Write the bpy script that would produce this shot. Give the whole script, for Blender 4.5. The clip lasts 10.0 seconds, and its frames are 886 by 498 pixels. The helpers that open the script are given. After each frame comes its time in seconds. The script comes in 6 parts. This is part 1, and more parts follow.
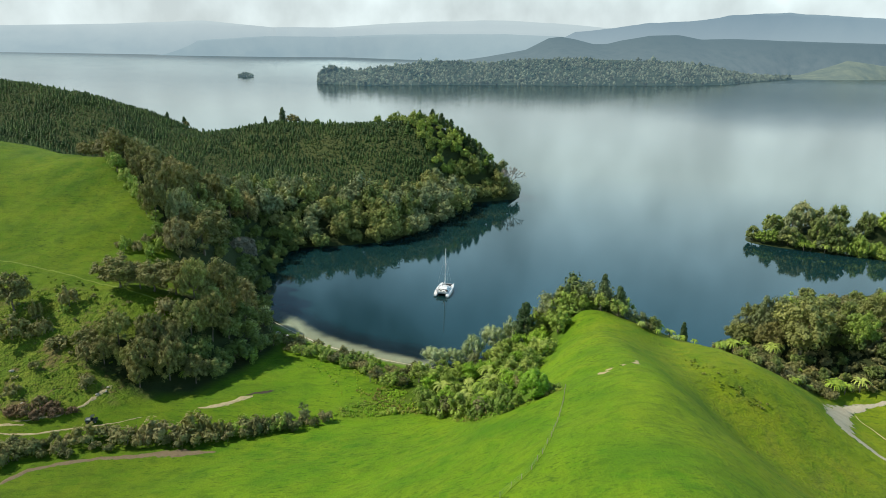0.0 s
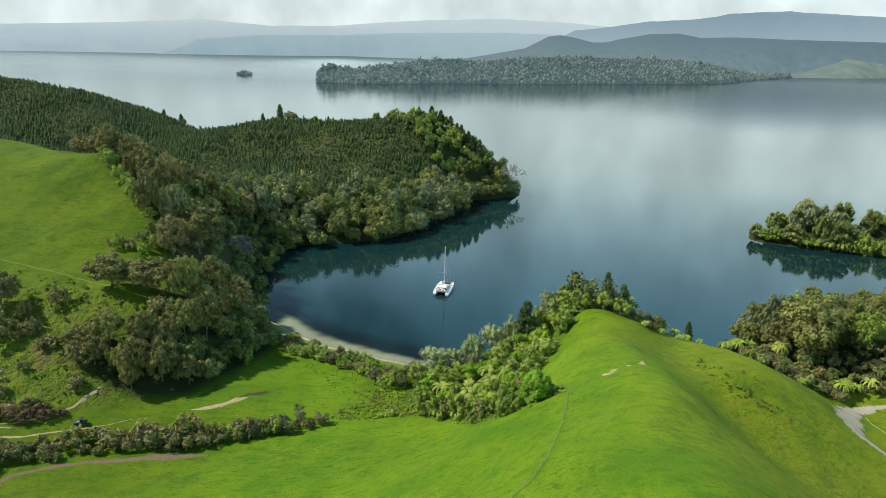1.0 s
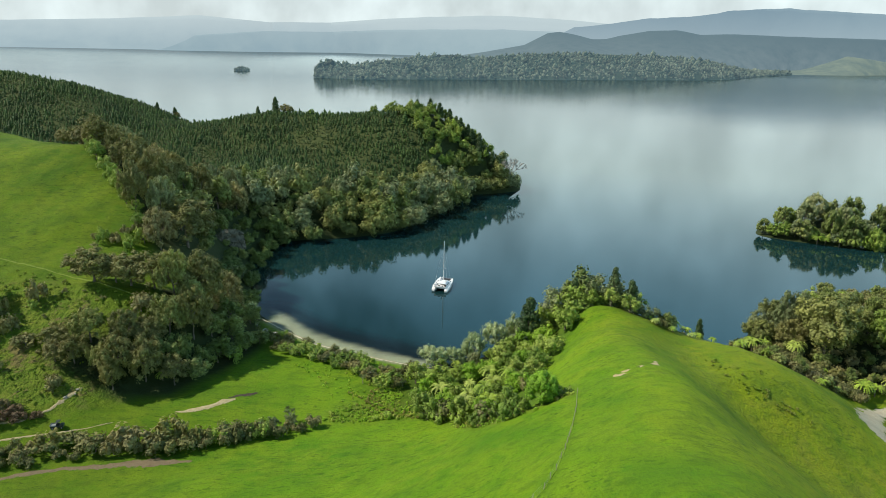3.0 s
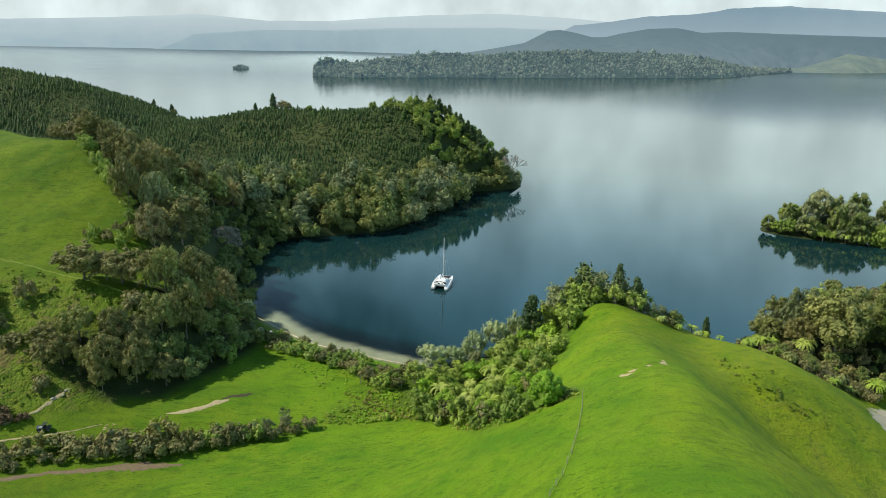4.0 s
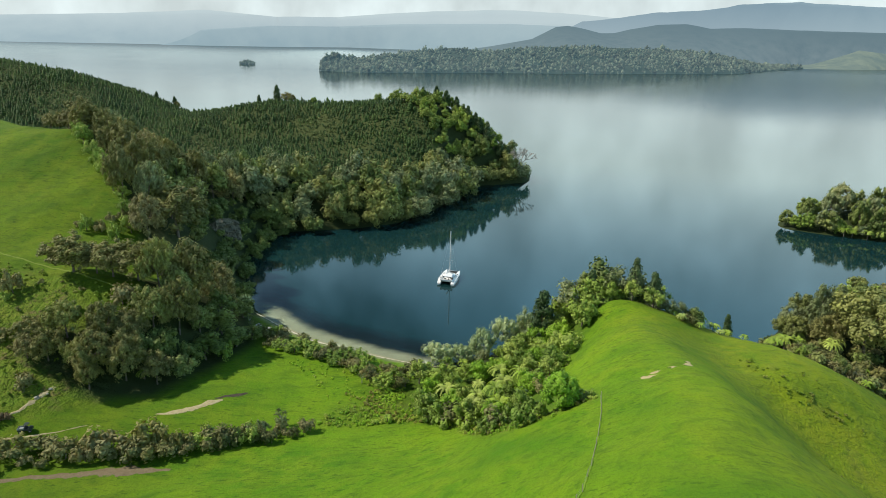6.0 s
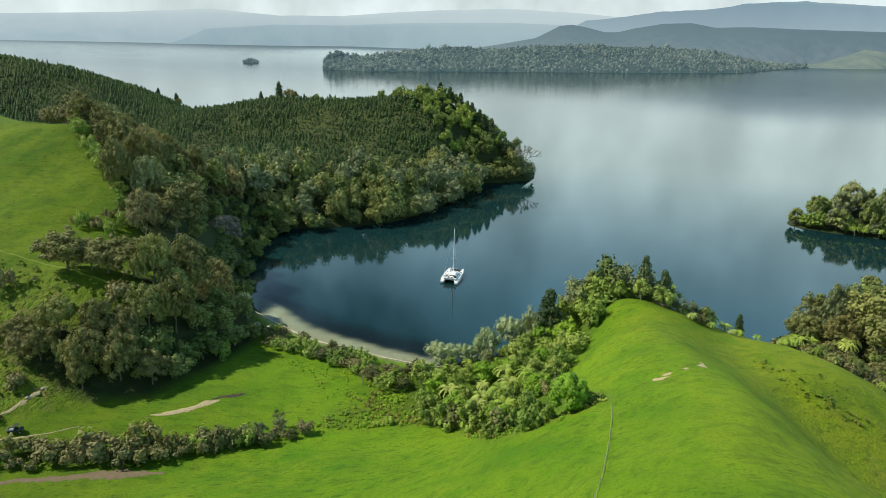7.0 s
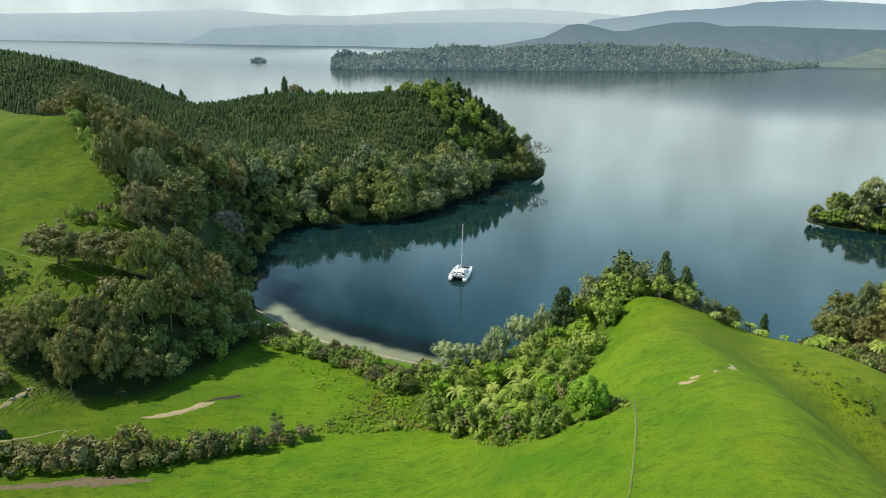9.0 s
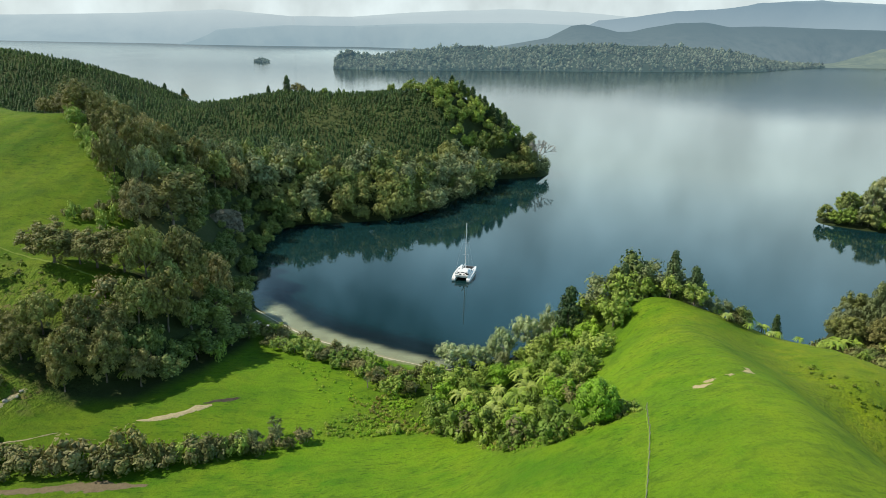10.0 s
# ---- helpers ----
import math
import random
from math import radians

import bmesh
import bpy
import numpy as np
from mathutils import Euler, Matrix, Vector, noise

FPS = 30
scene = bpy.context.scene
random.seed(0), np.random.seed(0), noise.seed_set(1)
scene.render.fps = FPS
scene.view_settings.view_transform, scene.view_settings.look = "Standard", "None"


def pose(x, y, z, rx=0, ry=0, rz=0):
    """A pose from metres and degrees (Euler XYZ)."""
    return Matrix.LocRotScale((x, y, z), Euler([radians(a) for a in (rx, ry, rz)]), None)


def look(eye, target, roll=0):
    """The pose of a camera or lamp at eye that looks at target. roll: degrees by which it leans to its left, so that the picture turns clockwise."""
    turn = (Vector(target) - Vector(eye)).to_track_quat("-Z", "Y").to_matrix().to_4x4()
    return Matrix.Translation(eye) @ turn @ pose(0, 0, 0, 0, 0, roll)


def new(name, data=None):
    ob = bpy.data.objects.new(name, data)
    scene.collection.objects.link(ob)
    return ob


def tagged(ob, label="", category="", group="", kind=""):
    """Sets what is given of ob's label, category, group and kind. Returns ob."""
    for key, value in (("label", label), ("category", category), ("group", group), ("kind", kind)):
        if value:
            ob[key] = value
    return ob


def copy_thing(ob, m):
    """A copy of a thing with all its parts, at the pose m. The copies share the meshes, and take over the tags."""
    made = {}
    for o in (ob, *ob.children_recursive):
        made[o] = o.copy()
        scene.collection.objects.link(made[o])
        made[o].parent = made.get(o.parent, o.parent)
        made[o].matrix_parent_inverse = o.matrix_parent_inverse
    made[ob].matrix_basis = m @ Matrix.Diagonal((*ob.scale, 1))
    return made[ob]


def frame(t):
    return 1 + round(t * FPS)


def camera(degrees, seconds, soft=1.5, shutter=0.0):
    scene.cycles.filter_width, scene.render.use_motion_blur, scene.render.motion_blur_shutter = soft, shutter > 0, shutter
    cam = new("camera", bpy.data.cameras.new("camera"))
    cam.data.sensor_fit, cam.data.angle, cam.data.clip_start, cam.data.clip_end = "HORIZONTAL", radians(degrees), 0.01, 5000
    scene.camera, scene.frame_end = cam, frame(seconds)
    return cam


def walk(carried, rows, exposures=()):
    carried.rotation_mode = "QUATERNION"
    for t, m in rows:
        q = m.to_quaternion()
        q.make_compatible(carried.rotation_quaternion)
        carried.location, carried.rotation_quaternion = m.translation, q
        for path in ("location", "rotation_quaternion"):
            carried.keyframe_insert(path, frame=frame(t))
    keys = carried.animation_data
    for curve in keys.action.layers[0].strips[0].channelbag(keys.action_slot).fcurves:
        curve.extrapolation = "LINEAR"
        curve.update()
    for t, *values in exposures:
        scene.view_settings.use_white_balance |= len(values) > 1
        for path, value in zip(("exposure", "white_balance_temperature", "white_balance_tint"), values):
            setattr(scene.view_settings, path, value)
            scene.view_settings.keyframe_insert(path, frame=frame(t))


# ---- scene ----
cam = camera(67.6, 10.0, soft=0.75)
PATH = [
    (0, (0.791, 5.818, 87.847), (0.717, 7.729, 87.26), 1.4),
    (0.5, (0.733, 7.674, 87.125), (0.66, 9.584, 86.537), 1.4),
    (1, (0.648, 9.818, 86.242), (0.576, 11.728, 85.652), 1.4),
    (1.5, (0.616, 11.793, 85.489), (0.546, 13.702, 84.896), 1.4),
    (2, (0.514, 13.953, 84.519), (0.444, 15.862, 83.925), 1.4),
    (2.5, (0.331, 15.861, 83.63), (0.263, 17.769, 83.035), 1.5),
    (4, (0.123, 22.181, 80.631), (0.056, 24.088, 80.031), 1.4),
    (4.5, (0.081, 24.176, 79.731), (0.011, 26.082, 79.129), 1.4),
    (5, (-0.006, 26.263, 78.737), (-0.081, 28.168, 78.132), 1.4),
    (5.5, (-0.085, 28.253, 77.863), (-0.166, 30.157, 77.256), 1.4),
    (7, (-0.41, 34.264, 75.103), (-0.506, 36.167, 74.492), 1.5),
    (7.5, (-0.492, 36.017, 74.219), (-0.594, 37.919, 73.61), 1.4),
    (8, (-0.539, 37.931, 73.315), (-0.647, 39.832, 72.704), 1.4),
    (8.5, (-0.693, 39.528, 72.399), (-0.806, 41.429, 71.789), 1.5),
    (9, (-0.813, 41.339, 71.573), (-0.932, 43.24, 70.962), 1.4),
    (9.5, (-0.972, 42.96, 70.795), (-1.096, 44.861, 70.185), 1.4),
    (10, (-1.165, 44.632, 70.044), (-1.293, 46.532, 69.436), 1.4),
]
walk(cam, [(t, look(eye, target, roll)) for t, eye, target, roll in PATH])


# ---- world and sun ----
SUN_AZ, SUN_EL = -84.0, 45.0        # degrees, clockwise from +y, and above the horizon
world = bpy.data.worlds.new("world")
scene.world = world
world.use_nodes = True
wt = world.node_tree
wt.nodes.clear()
w_out = wt.nodes.new("ShaderNodeOutputWorld")
w_bg = wt.nodes.new("ShaderNodeBackground")
w_sky = wt.nodes.new("ShaderNodeTexSky")
w_sky.sky_type = 'NISHITA'
w_sky.sun_disc = False
w_sky.sun_elevation = radians(SUN_EL)
w_sky.sun_rotation = radians(SUN_AZ)
w_sky.dust_density = 0.6
w_sky.ozone_density = 4.0
w_pos = wt.nodes.new("ShaderNodeTexCoord")
w_stretch = wt.nodes.new("ShaderNodeMapping")
w_stretch.inputs["Scale"].default_value = (1.0, 1.0, 0.55)
w_stretch.inputs["Rotation"].default_value = (0, 0, radians(20))
w_noise = wt.nodes.new("ShaderNodeTexNoise")
w_noise.inputs["Scale"].default_value = 4.2
w_noise.inputs["Detail"].default_value = 7.0
w_noise.inputs["Roughness"].default_value = 0.55
w_split = wt.nodes.new("ShaderNodeSeparateXYZ")
w_add = wt.nodes.new("ShaderNodeMath")
w_add.operation = 'MULTIPLY_ADD'
w_add.inputs[1].default_value = -1.0
w_ramp = wt.nodes.new("ShaderNodeValToRGB")        # cloud cover: a bank low over the lake, broken above
w_ramp.color_ramp.elements[0].position = 0.0
w_low = w_ramp.color_ramp.elements.new(0.07)
w_low.color = (0.45, 0.45, 0.45, 1)
w_ramp.color_ramp.elements[0].color = (0.0, 0.0, 0.0, 1)
w_ramp.color_ramp.elements[2].position = 0.29
w_ramp.color_ramp.elements[2].color = (0.90, 0.90, 0.90, 1)
w_tone = wt.nodes.new("ShaderNodeValToRGB")        # cloud brightness by height: dull in the haze, sunlit above
w_tone.color_ramp.elements[0].position = 0.05
w_tone.color_ramp.elements[0].color = (0.38, 0.435, 0.44, 1)
w_tone.color_ramp.elements[1].position = 0.17
w_tone.color_ramp.elements[1].color = (0.60, 0.74, 0.72, 1)
w_blue = w_tone.color_ramp.elements.new(0.40)
w_blue.color = (0.28, 0.62, 0.88, 1)
w_scale = wt.nodes.new("ShaderNodeVectorMath")
w_scale.operation = 'SCALE'
w_mix = wt.nodes.new("ShaderNodeMix")
w_mix.data_type = 'RGBA'
wt.links.new(w_pos.outputs["Generated"], w_stretch.inputs["Vector"])
wt.links.new(w_stretch.outputs["Vector"], w_noise.inputs["Vector"])
wt.links.new(w_pos.outputs["Generated"], w_split.inputs["Vector"])
wt.links.new(w_split.outputs["Z"], w_add.inputs[0])
w_calm = wt.nodes.new("ShaderNodeMath")
w_calm.operation = 'MULTIPLY_ADD'
w_calm.inputs[1].default_value = 0.52
w_calm.inputs[2].default_value = 0.245
wt.links.new(w_noise.outputs["Fac"], w_calm.inputs[0])
w_bank = wt.nodes.new("ShaderNodeMath")             # the bank stands higher towards the east
w_bank.operation = 'MULTIPLY_ADD'
w_bank.inputs[1].default_value = 0.34
wt.links.new(w_split.outputs["X"], w_bank.inputs[0])
wt.links.new(w_calm.outputs[0], w_bank.inputs[2])
wt.links.new(w_bank.outputs[0], w_add.inputs[2])
wt.links.new(w_add.outputs[0], w_ramp.inputs["Fac"])
wt.links.new(w_split.outputs["Z"], w_tone.inputs["Fac"])
wt.links.new(w_tone.outputs["Color"], w_scale.inputs[0])
w_wisp_map = wt.nodes.new("ShaderNodeMapping")       # sunlit and dull parts within the clouds
w_wisp_map.inputs["Scale"].default_value = (1.0, 1.0, 0.8)
w_wisp_map.inputs["Location"].default_value = (0.35, 0.0, 0.0)
w_wisp = wt.nodes.new("ShaderNodeTexNoise")
w_wisp.inputs["Scale"].default_value = 9.0
w_wisp.inputs["Detail"].default_value = 5.0
w_light = wt.nodes.new("ShaderNodeMapRange")
for w_key, w_value in (("From Min", 0.35), ("From Max", 0.65), ("To Min", 33.5), ("To Max", 49.5)):
    w_light.inputs[w_key].default_value = w_value
wt.links.new(w_pos.outputs["Generated"], w_wisp_map.inputs["Vector"])
wt.links.new(w_wisp_map.outputs["Vector"], w_wisp.inputs["Vector"])
wt.links.new(w_wisp.outputs["Fac"], w_light.inputs["Value"])
wt.links.new(w_light.outputs["Result"], w_scale.inputs["Scale"])
wt.links.new(w_ramp.outputs["Color"], w_mix.inputs["Factor"])
wt.links.new(w_sky.outputs["Color"], w_mix.inputs["A"])
wt.links.new(w_scale.outputs["Vector"], w_mix.inputs["B"])
wt.links.new(w_mix.outputs["Result"], w_bg.inputs["Color"])
w_bg.inputs["Strength"].default_value = 0.05
wt.links.new(w_bg.outputs["Background"], w_out.inputs["Surface"])

sun = new("sun", bpy.data.lights.new("sun", 'SUN'))
sun.data.energy = 5.0
sun.data.angle = radians(0.6)
sun.data.color = (1.0, 0.935, 0.82)
SUN_WAY = Vector((math.sin(radians(SUN_AZ)) * math.cos(radians(SUN_EL)), math.cos(radians(SUN_AZ)) * math.cos(radians(SUN_EL)), math.sin(radians(SUN_EL))))
sun.matrix_world = look(SUN_WAY * 300, (0, 0, 0))

# ---- materials ----


def material(name):
    m = bpy.data.materials.new(name)
    m.use_nodes = True
    nt = m.node_tree
    return m, nt, nt.nodes["Principled BSDF"]


def node(nt, kind, **values):
    n = nt.nodes.new(kind)
    for key, value in values.items():
        n.inputs[key].default_value = value
    return n


def noise_tex(nt, scale, detail=4.0, rough=0.55, vector=None):
    n = node(nt, "ShaderNodeTexNoise", Scale=scale, Detail=detail, Roughness=rough)
    if vector is not None:
        nt.links.new(vector, n.inputs["Vector"])
    return n


def ramp(nt, fac, stops):
    n = nt.nodes.new("ShaderNodeValToRGB")
    cr = n.color_ramp
    while len(cr.elements) < len(stops):
        cr.elements.new(0.5)
    for e, (p, c) in zip(cr.elements, stops):
        e.position = p
        e.color = (*c, 1) if len(c) == 3 else c
    nt.links.new(fac, n.inputs["Fac"])
    return n.outputs["Color"]


def grey(lo, hi):
    return [(lo, (0, 0, 0)), (hi, (1, 1, 1))]


def mix(nt, fac, a, b, mode='MIX'):
    n = nt.nodes.new("ShaderNodeMix")
    n.data_type, n.blend_type = 'RGBA', mode
    for key, v in (("Factor", fac), ("A", a), ("B", b)):
        if isinstance(v, (int, float)):
            n.inputs[key].default_value = v
        elif isinstance(v, tuple):
            n.inputs[key].default_value = (*v, 1)
        else:
            nt.links.new(v, n.inputs[key])
    return n.outputs["Result"]


def position(nt):
    return nt.nodes.new("ShaderNodeNewGeometry").outputs["Position"]


def attribute(nt, name):
    n = nt.nodes.new("ShaderNodeAttribute")
    n.attribute_name = name
    return n.outputs["Fac"]


def bump(nt, height, bsdf, strength=0.4, distance=0.3):
    n = node(nt, "ShaderNodeBump", Strength=strength, Distance=distance)
    nt.links.new(height, n.inputs["Height"])
    nt.links.new(n.outputs["Normal"], bsdf.inputs["Normal"])


def math_node(nt, op, a, b=0.0):
    n = nt.nodes.new("ShaderNodeMath")
    n.operation = op
    for i, v in enumerate((a, b)):
        if isinstance(v, (int, float)):
            n.inputs[i].default_value = v
        else:
            nt.links.new(v, n.inputs[i])
    return n.outputs[0]


def ground_material():
    m, nt, b = material("pasture_ground")
    pos = position(nt)
    big = noise_tex(nt, 0.035, 5, 0.6, pos).outputs["Fac"]
    mid = noise_tex(nt, 0.22, 6, 0.65, pos).outputs["Fac"]
    fine = noise_tex(nt, 2.2, 5, 0.7, pos).outputs["Fac"]
    stretch = nt.nodes.new("ShaderNodeMapping")
    stretch.inputs["Scale"].default_value = (0.18, 0.5, 1.3)
    stretch.inputs["Rotation"].default_value = (0, 0, 0.35)
    nt.links.new(pos, stretch.inputs["Vector"])
    tracks = noise_tex(nt, 1.0, 5, 0.6, stretch.outputs["Vector"]).outputs["Fac"]
    lush = mix(nt, ramp(nt, big, grey(0.36, 0.64)), (0.074, 0.188, 0.005), (0.146, 0.270, 0.007))
    lush = mix(nt, ramp(nt, mid, grey(0.40, 0.68)), lush, (0.165, 0.258, 0.010))
    patch = noise_tex(nt, 0.11, 6, 0.68, pos).outputs["Fac"]
    lush = mix(nt, math_node(nt, 'MULTIPLY', ramp(nt, patch, grey(0.50, 0.66)), 0.7), lush, (0.050, 0.155, 0.005))
    lush = mix(nt, math_node(nt, 'MULTIPLY', ramp(nt, tracks, grey(0.50, 0.66)), 0.38), lush, (0.040, 0.100, 0.006))
    lush = mix(nt, math_node(nt, 'MULTIPLY', ramp(nt, fine, grey(0.48, 0.70)), 0.45), lush, (0.040, 0.092, 0.007))
    dash_map = nt.nodes.new("ShaderNodeMapping")
    dash_map.inputs["Scale"].default_value = (0.42, 1.25, 0.8)
    nt.links.new(pos, dash_map.inputs["Vector"])
    dash = noise_tex(nt, 1.5, 3, 0.6, dash_map.outputs["Vector"]).outputs["Fac"]
    trodden = noise_tex(nt, 0.05, 4, 0.6, pos).outputs["Fac"]
    lush = mix(nt, math_node(nt, 'MULTIPLY', math_node(nt, 'MULTIPLY', ramp(nt, dash, grey(0.57, 0.64)), ramp(nt, trodden, grey(0.40, 0.54))), 0.6), lush, (0.034, 0.084, 0.006))
    # turf multiplied darker and less green towards the west
    lush = mix(nt, attribute(nt, "west_dark"), lush, mix(nt, 1.0, lush, (0.80, 0.70, 0.8), 'MULTIPLY'))
    lush = mix(nt, attribute(nt, "dry"), lush, mix(nt, 1.0, lush, (1.40, 1.02, 1.2), 'MULTIPLY'))
    rough = mix(nt, ramp(nt, mid, grey(0.38, 0.66)), (0.090, 0.160, 0.011), (0.160, 0.205, 0.022))
    rough = mix(nt, ramp(nt, fine, grey(0.48, 0.70)), rough, (0.050, 0.060, 0.012))
    rough = mix(nt, math_node(nt, 'MULTIPLY', ramp(nt, noise_tex(nt, 0.16, 5, 0.7, pos).outputs["Fac"], grey(0.55, 0.63)), 0.75), rough, (0.150, 0.112, 0.050))
    col = mix(nt, attribute(nt, "rough"), lush, rough)
    sand = mix(nt, fine, (0.235, 0.225, 0.135), (0.34, 0.315, 0.205))
    col = mix(nt, attribute(nt, "sand"), col, sand)
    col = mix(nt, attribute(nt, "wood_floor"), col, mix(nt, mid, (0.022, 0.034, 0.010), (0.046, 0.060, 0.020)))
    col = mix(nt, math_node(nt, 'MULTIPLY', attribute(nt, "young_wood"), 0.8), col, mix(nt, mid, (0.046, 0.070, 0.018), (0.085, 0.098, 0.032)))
    silt = mix(nt, mid, (0.0012, 0.010, 0.011), (0.0016, 0.012, 0.013))
    col = mix(nt, attribute(nt, "deep"), col, silt)
    nt.links.new(col, b.inputs["Base Color"])
    b.inputs["Roughness"].default_value = 0.9
    b.inputs["Specular IOR Level"].default_value = 0.15
    h = math_node(nt, 'ADD', math_node(nt, 'MULTIPLY', fine, 0.35), math_node(nt, 'ADD', mid, math_node(nt, 'MULTIPLY', tracks, 0.6)))
    hump = noise_tex(nt, 0.55, 3, 0.6, pos).outputs["Fac"]
    h = math_node(nt, 'ADD', h, math_node(nt, 'MULTIPLY', math_node(nt, 'MULTIPLY', hump, attribute(nt, "rough")), 3.5))
    bump(nt, h, b, 0.85, 0.6)
    return m


def leaf_material(name, dark, light, dry, glow=0.25, rough=0.6, vary=0.62):
    """Foliage: tone from each tree's own tint, from each leaf clump and from a broad patchiness."""
    m, nt, b = material(name)
    geo = nt.nodes.new("ShaderNodeNewGeometry")
    info = nt.nodes.new("ShaderNodeObjectInfo")
    tint = math_node(nt, 'FRACT', math_node(nt, 'ADD', attribute(nt, "tint"), info.outputs["Random"]))
    col = mix(nt, ramp(nt, tint, grey(0.1, 0.9)), dark, light)
    col = mix(nt, ramp(nt, tint, [(0.62, (0, 0, 0)), (0.9, (1, 1, 1))]), col, dry)
    patch = noise_tex(nt, 0.06, 3, 0.6, geo.outputs["Position"]).outputs["Fac"]
    col = mix(nt, 1.0, col, ramp(nt, patch, [(0.36, (0.82, 0.86, 0.90)), (0.62, (1.22, 1.17, 1.06))]), 'MULTIPLY')
    col = mix(nt, vary, col, mix(nt, geo.outputs["Random Per Island"], (0.55, 0.55, 0.5), (1.5, 1.5, 1.35)), 'MULTIPLY')
    nt.links.new(col, b.inputs["Base Color"])
    b.inputs["Roughness"].default_value = rough
    b.inputs["Specular IOR Level"].default_value = 0.25
    tr = nt.nodes.new("ShaderNodeBsdfTranslucent")
    nt.links.new(mix(nt, 1.0, col, (1.35, 1.3, 0.7), 'MULTIPLY'), tr.inputs["Color"])
    ms = nt.nodes.new("ShaderNodeMixShader")
    ms.inputs[0].default_value = glow * 0.6
    nt.links.new(b.outputs[0], ms.inputs[1])
    nt.links.new(tr.outputs[0], ms.inputs[2])
    nt.links.new(ms.outputs[0], nt.nodes["Material Output"].inputs["Surface"])
    return m


def plain(name, color, rough=0.6, metal=0.0, vary=0.12, scale=6.0, relief=0.0):
    m, nt, b = material(name)
    pos = nt.nodes.new("ShaderNodeTexCoord").outputs["Object"]
    n1 = noise_tex(nt, scale, 5, 0.6, pos).outputs["Fac"]
    n2 = noise_tex(nt, scale * 0.17, 3, 0.5, pos).outputs["Fac"]
    f = math_node(nt, 'MULTIPLY', math_node(nt, 'ADD', n1, n2), 0.5)
    lo = tuple(c * (1 - vary) for c in color)
    hi = tuple(min(1, c * (1 + vary)) for c in color)
    nt.links.new(mix(nt, ramp(nt, f, grey(0.35, 0.65)), lo, hi), b.inputs["Base Color"])
    b.inputs["Roughness"].default_value = rough
    b.inputs["Metallic"].default_value = metal
    if relief:
        bump(nt, n1, b, 0.6, relief)
    return m


def water_material():
    m, nt, b = material("lake_water")
    pos = position(nt)
    b.inputs["Base Color"].default_value = (0.62, 0.85, 0.88, 1)
    b.inputs["Transmission Weight"].default_value = 1.0
    b.inputs["IOR"].default_value = 1.33
    split = nt.nodes.new("ShaderNodeSeparateXYZ")          # sheltered bay, breeze further out
    nt.links.new(pos, split.inputs["Vector"])
    breeze = nt.nodes.new("ShaderNodeMapRange")
    for key, v in (("From Min", 420.0), ("From Max", 2600.0), ("To Min", 0.05), ("To Max", 0.13)):
        breeze.inputs[key].default_value = v
    nt.links.new(split.outputs["Y"], breeze.inputs["Value"])
    wide = noise_tex(nt, 0.010, 3, 0.5, pos).outputs["Fac"]
    nt.links.new(math_node(nt, 'MULTIPLY', breeze.outputs["Result"], math_node(nt, 'ADD', 0.6, math_node(nt, 'MULTIPLY', wide, 0.8))), b.inputs["Roughness"])
    deep = nt.nodes.new("ShaderNodeBsdfPrincipled")        # too deep to see the bed
    deep.inputs["Base Color"].default_value = (0.006, 0.028, 0.030, 1)
    deep.inputs["IOR"].default_value = 1.33
    nt.links.new(b.inputs["Roughness"].links[0].from_socket, deep.inputs["Roughness"])
    ripple = nt.nodes.new("ShaderNodeMapRange")            # wind ripples out on the open lake
    for key, v in (("From Min", 500.0), ("From Max", 2000.0), ("To Min", 0.0), ("To Max", 0.45)):
        ripple.inputs[key].default_value = v
    nt.links.new(split.outputs["Y"], ripple.inputs["Value"])
    waves = node(nt, "ShaderNodeBump", Distance=0.16)
    nt.links.new(ripple.outputs["Result"], waves.inputs["Strength"])
    nt.links.new(noise_tex(nt, 1.1, 2, 0.5, pos).outputs["Fac"], waves.inputs["Height"])
    lean = nt.nodes.new("ShaderNodeMapRange")              # seen flat, only the near sides of the ripples show
    for key, v in (("From Min", 1550.0), ("From Max", 3900.0), ("To Min", 0.0), ("To Max", -0.09)):
        lean.inputs[key].default_value = v
    nt.links.new(split.outputs["Y"], lean.inputs["Value"])
    slope = node(nt, "ShaderNodeCombineXYZ", Z=1.0)
    nt.links.new(lean.outputs["Result"], slope.inputs["Y"])
    nt.links.new(slope.outputs["Vector"], waves.inputs["Normal"])
    nt.links.new(waves.outputs["Normal"], deep.inputs["Normal"])
    ms = nt.nodes.new("ShaderNodeMixShader")
    nt.links.new(attribute(nt, "shallow"), ms.inputs[0])
    nt.links.new(deep.outputs[0], ms.inputs[1])
    nt.links.new(b.outputs[0], ms.inputs[2])
    nt.links.new(ms.outputs[0], nt.nodes["Material Output"].inputs["Surface"])
    return m


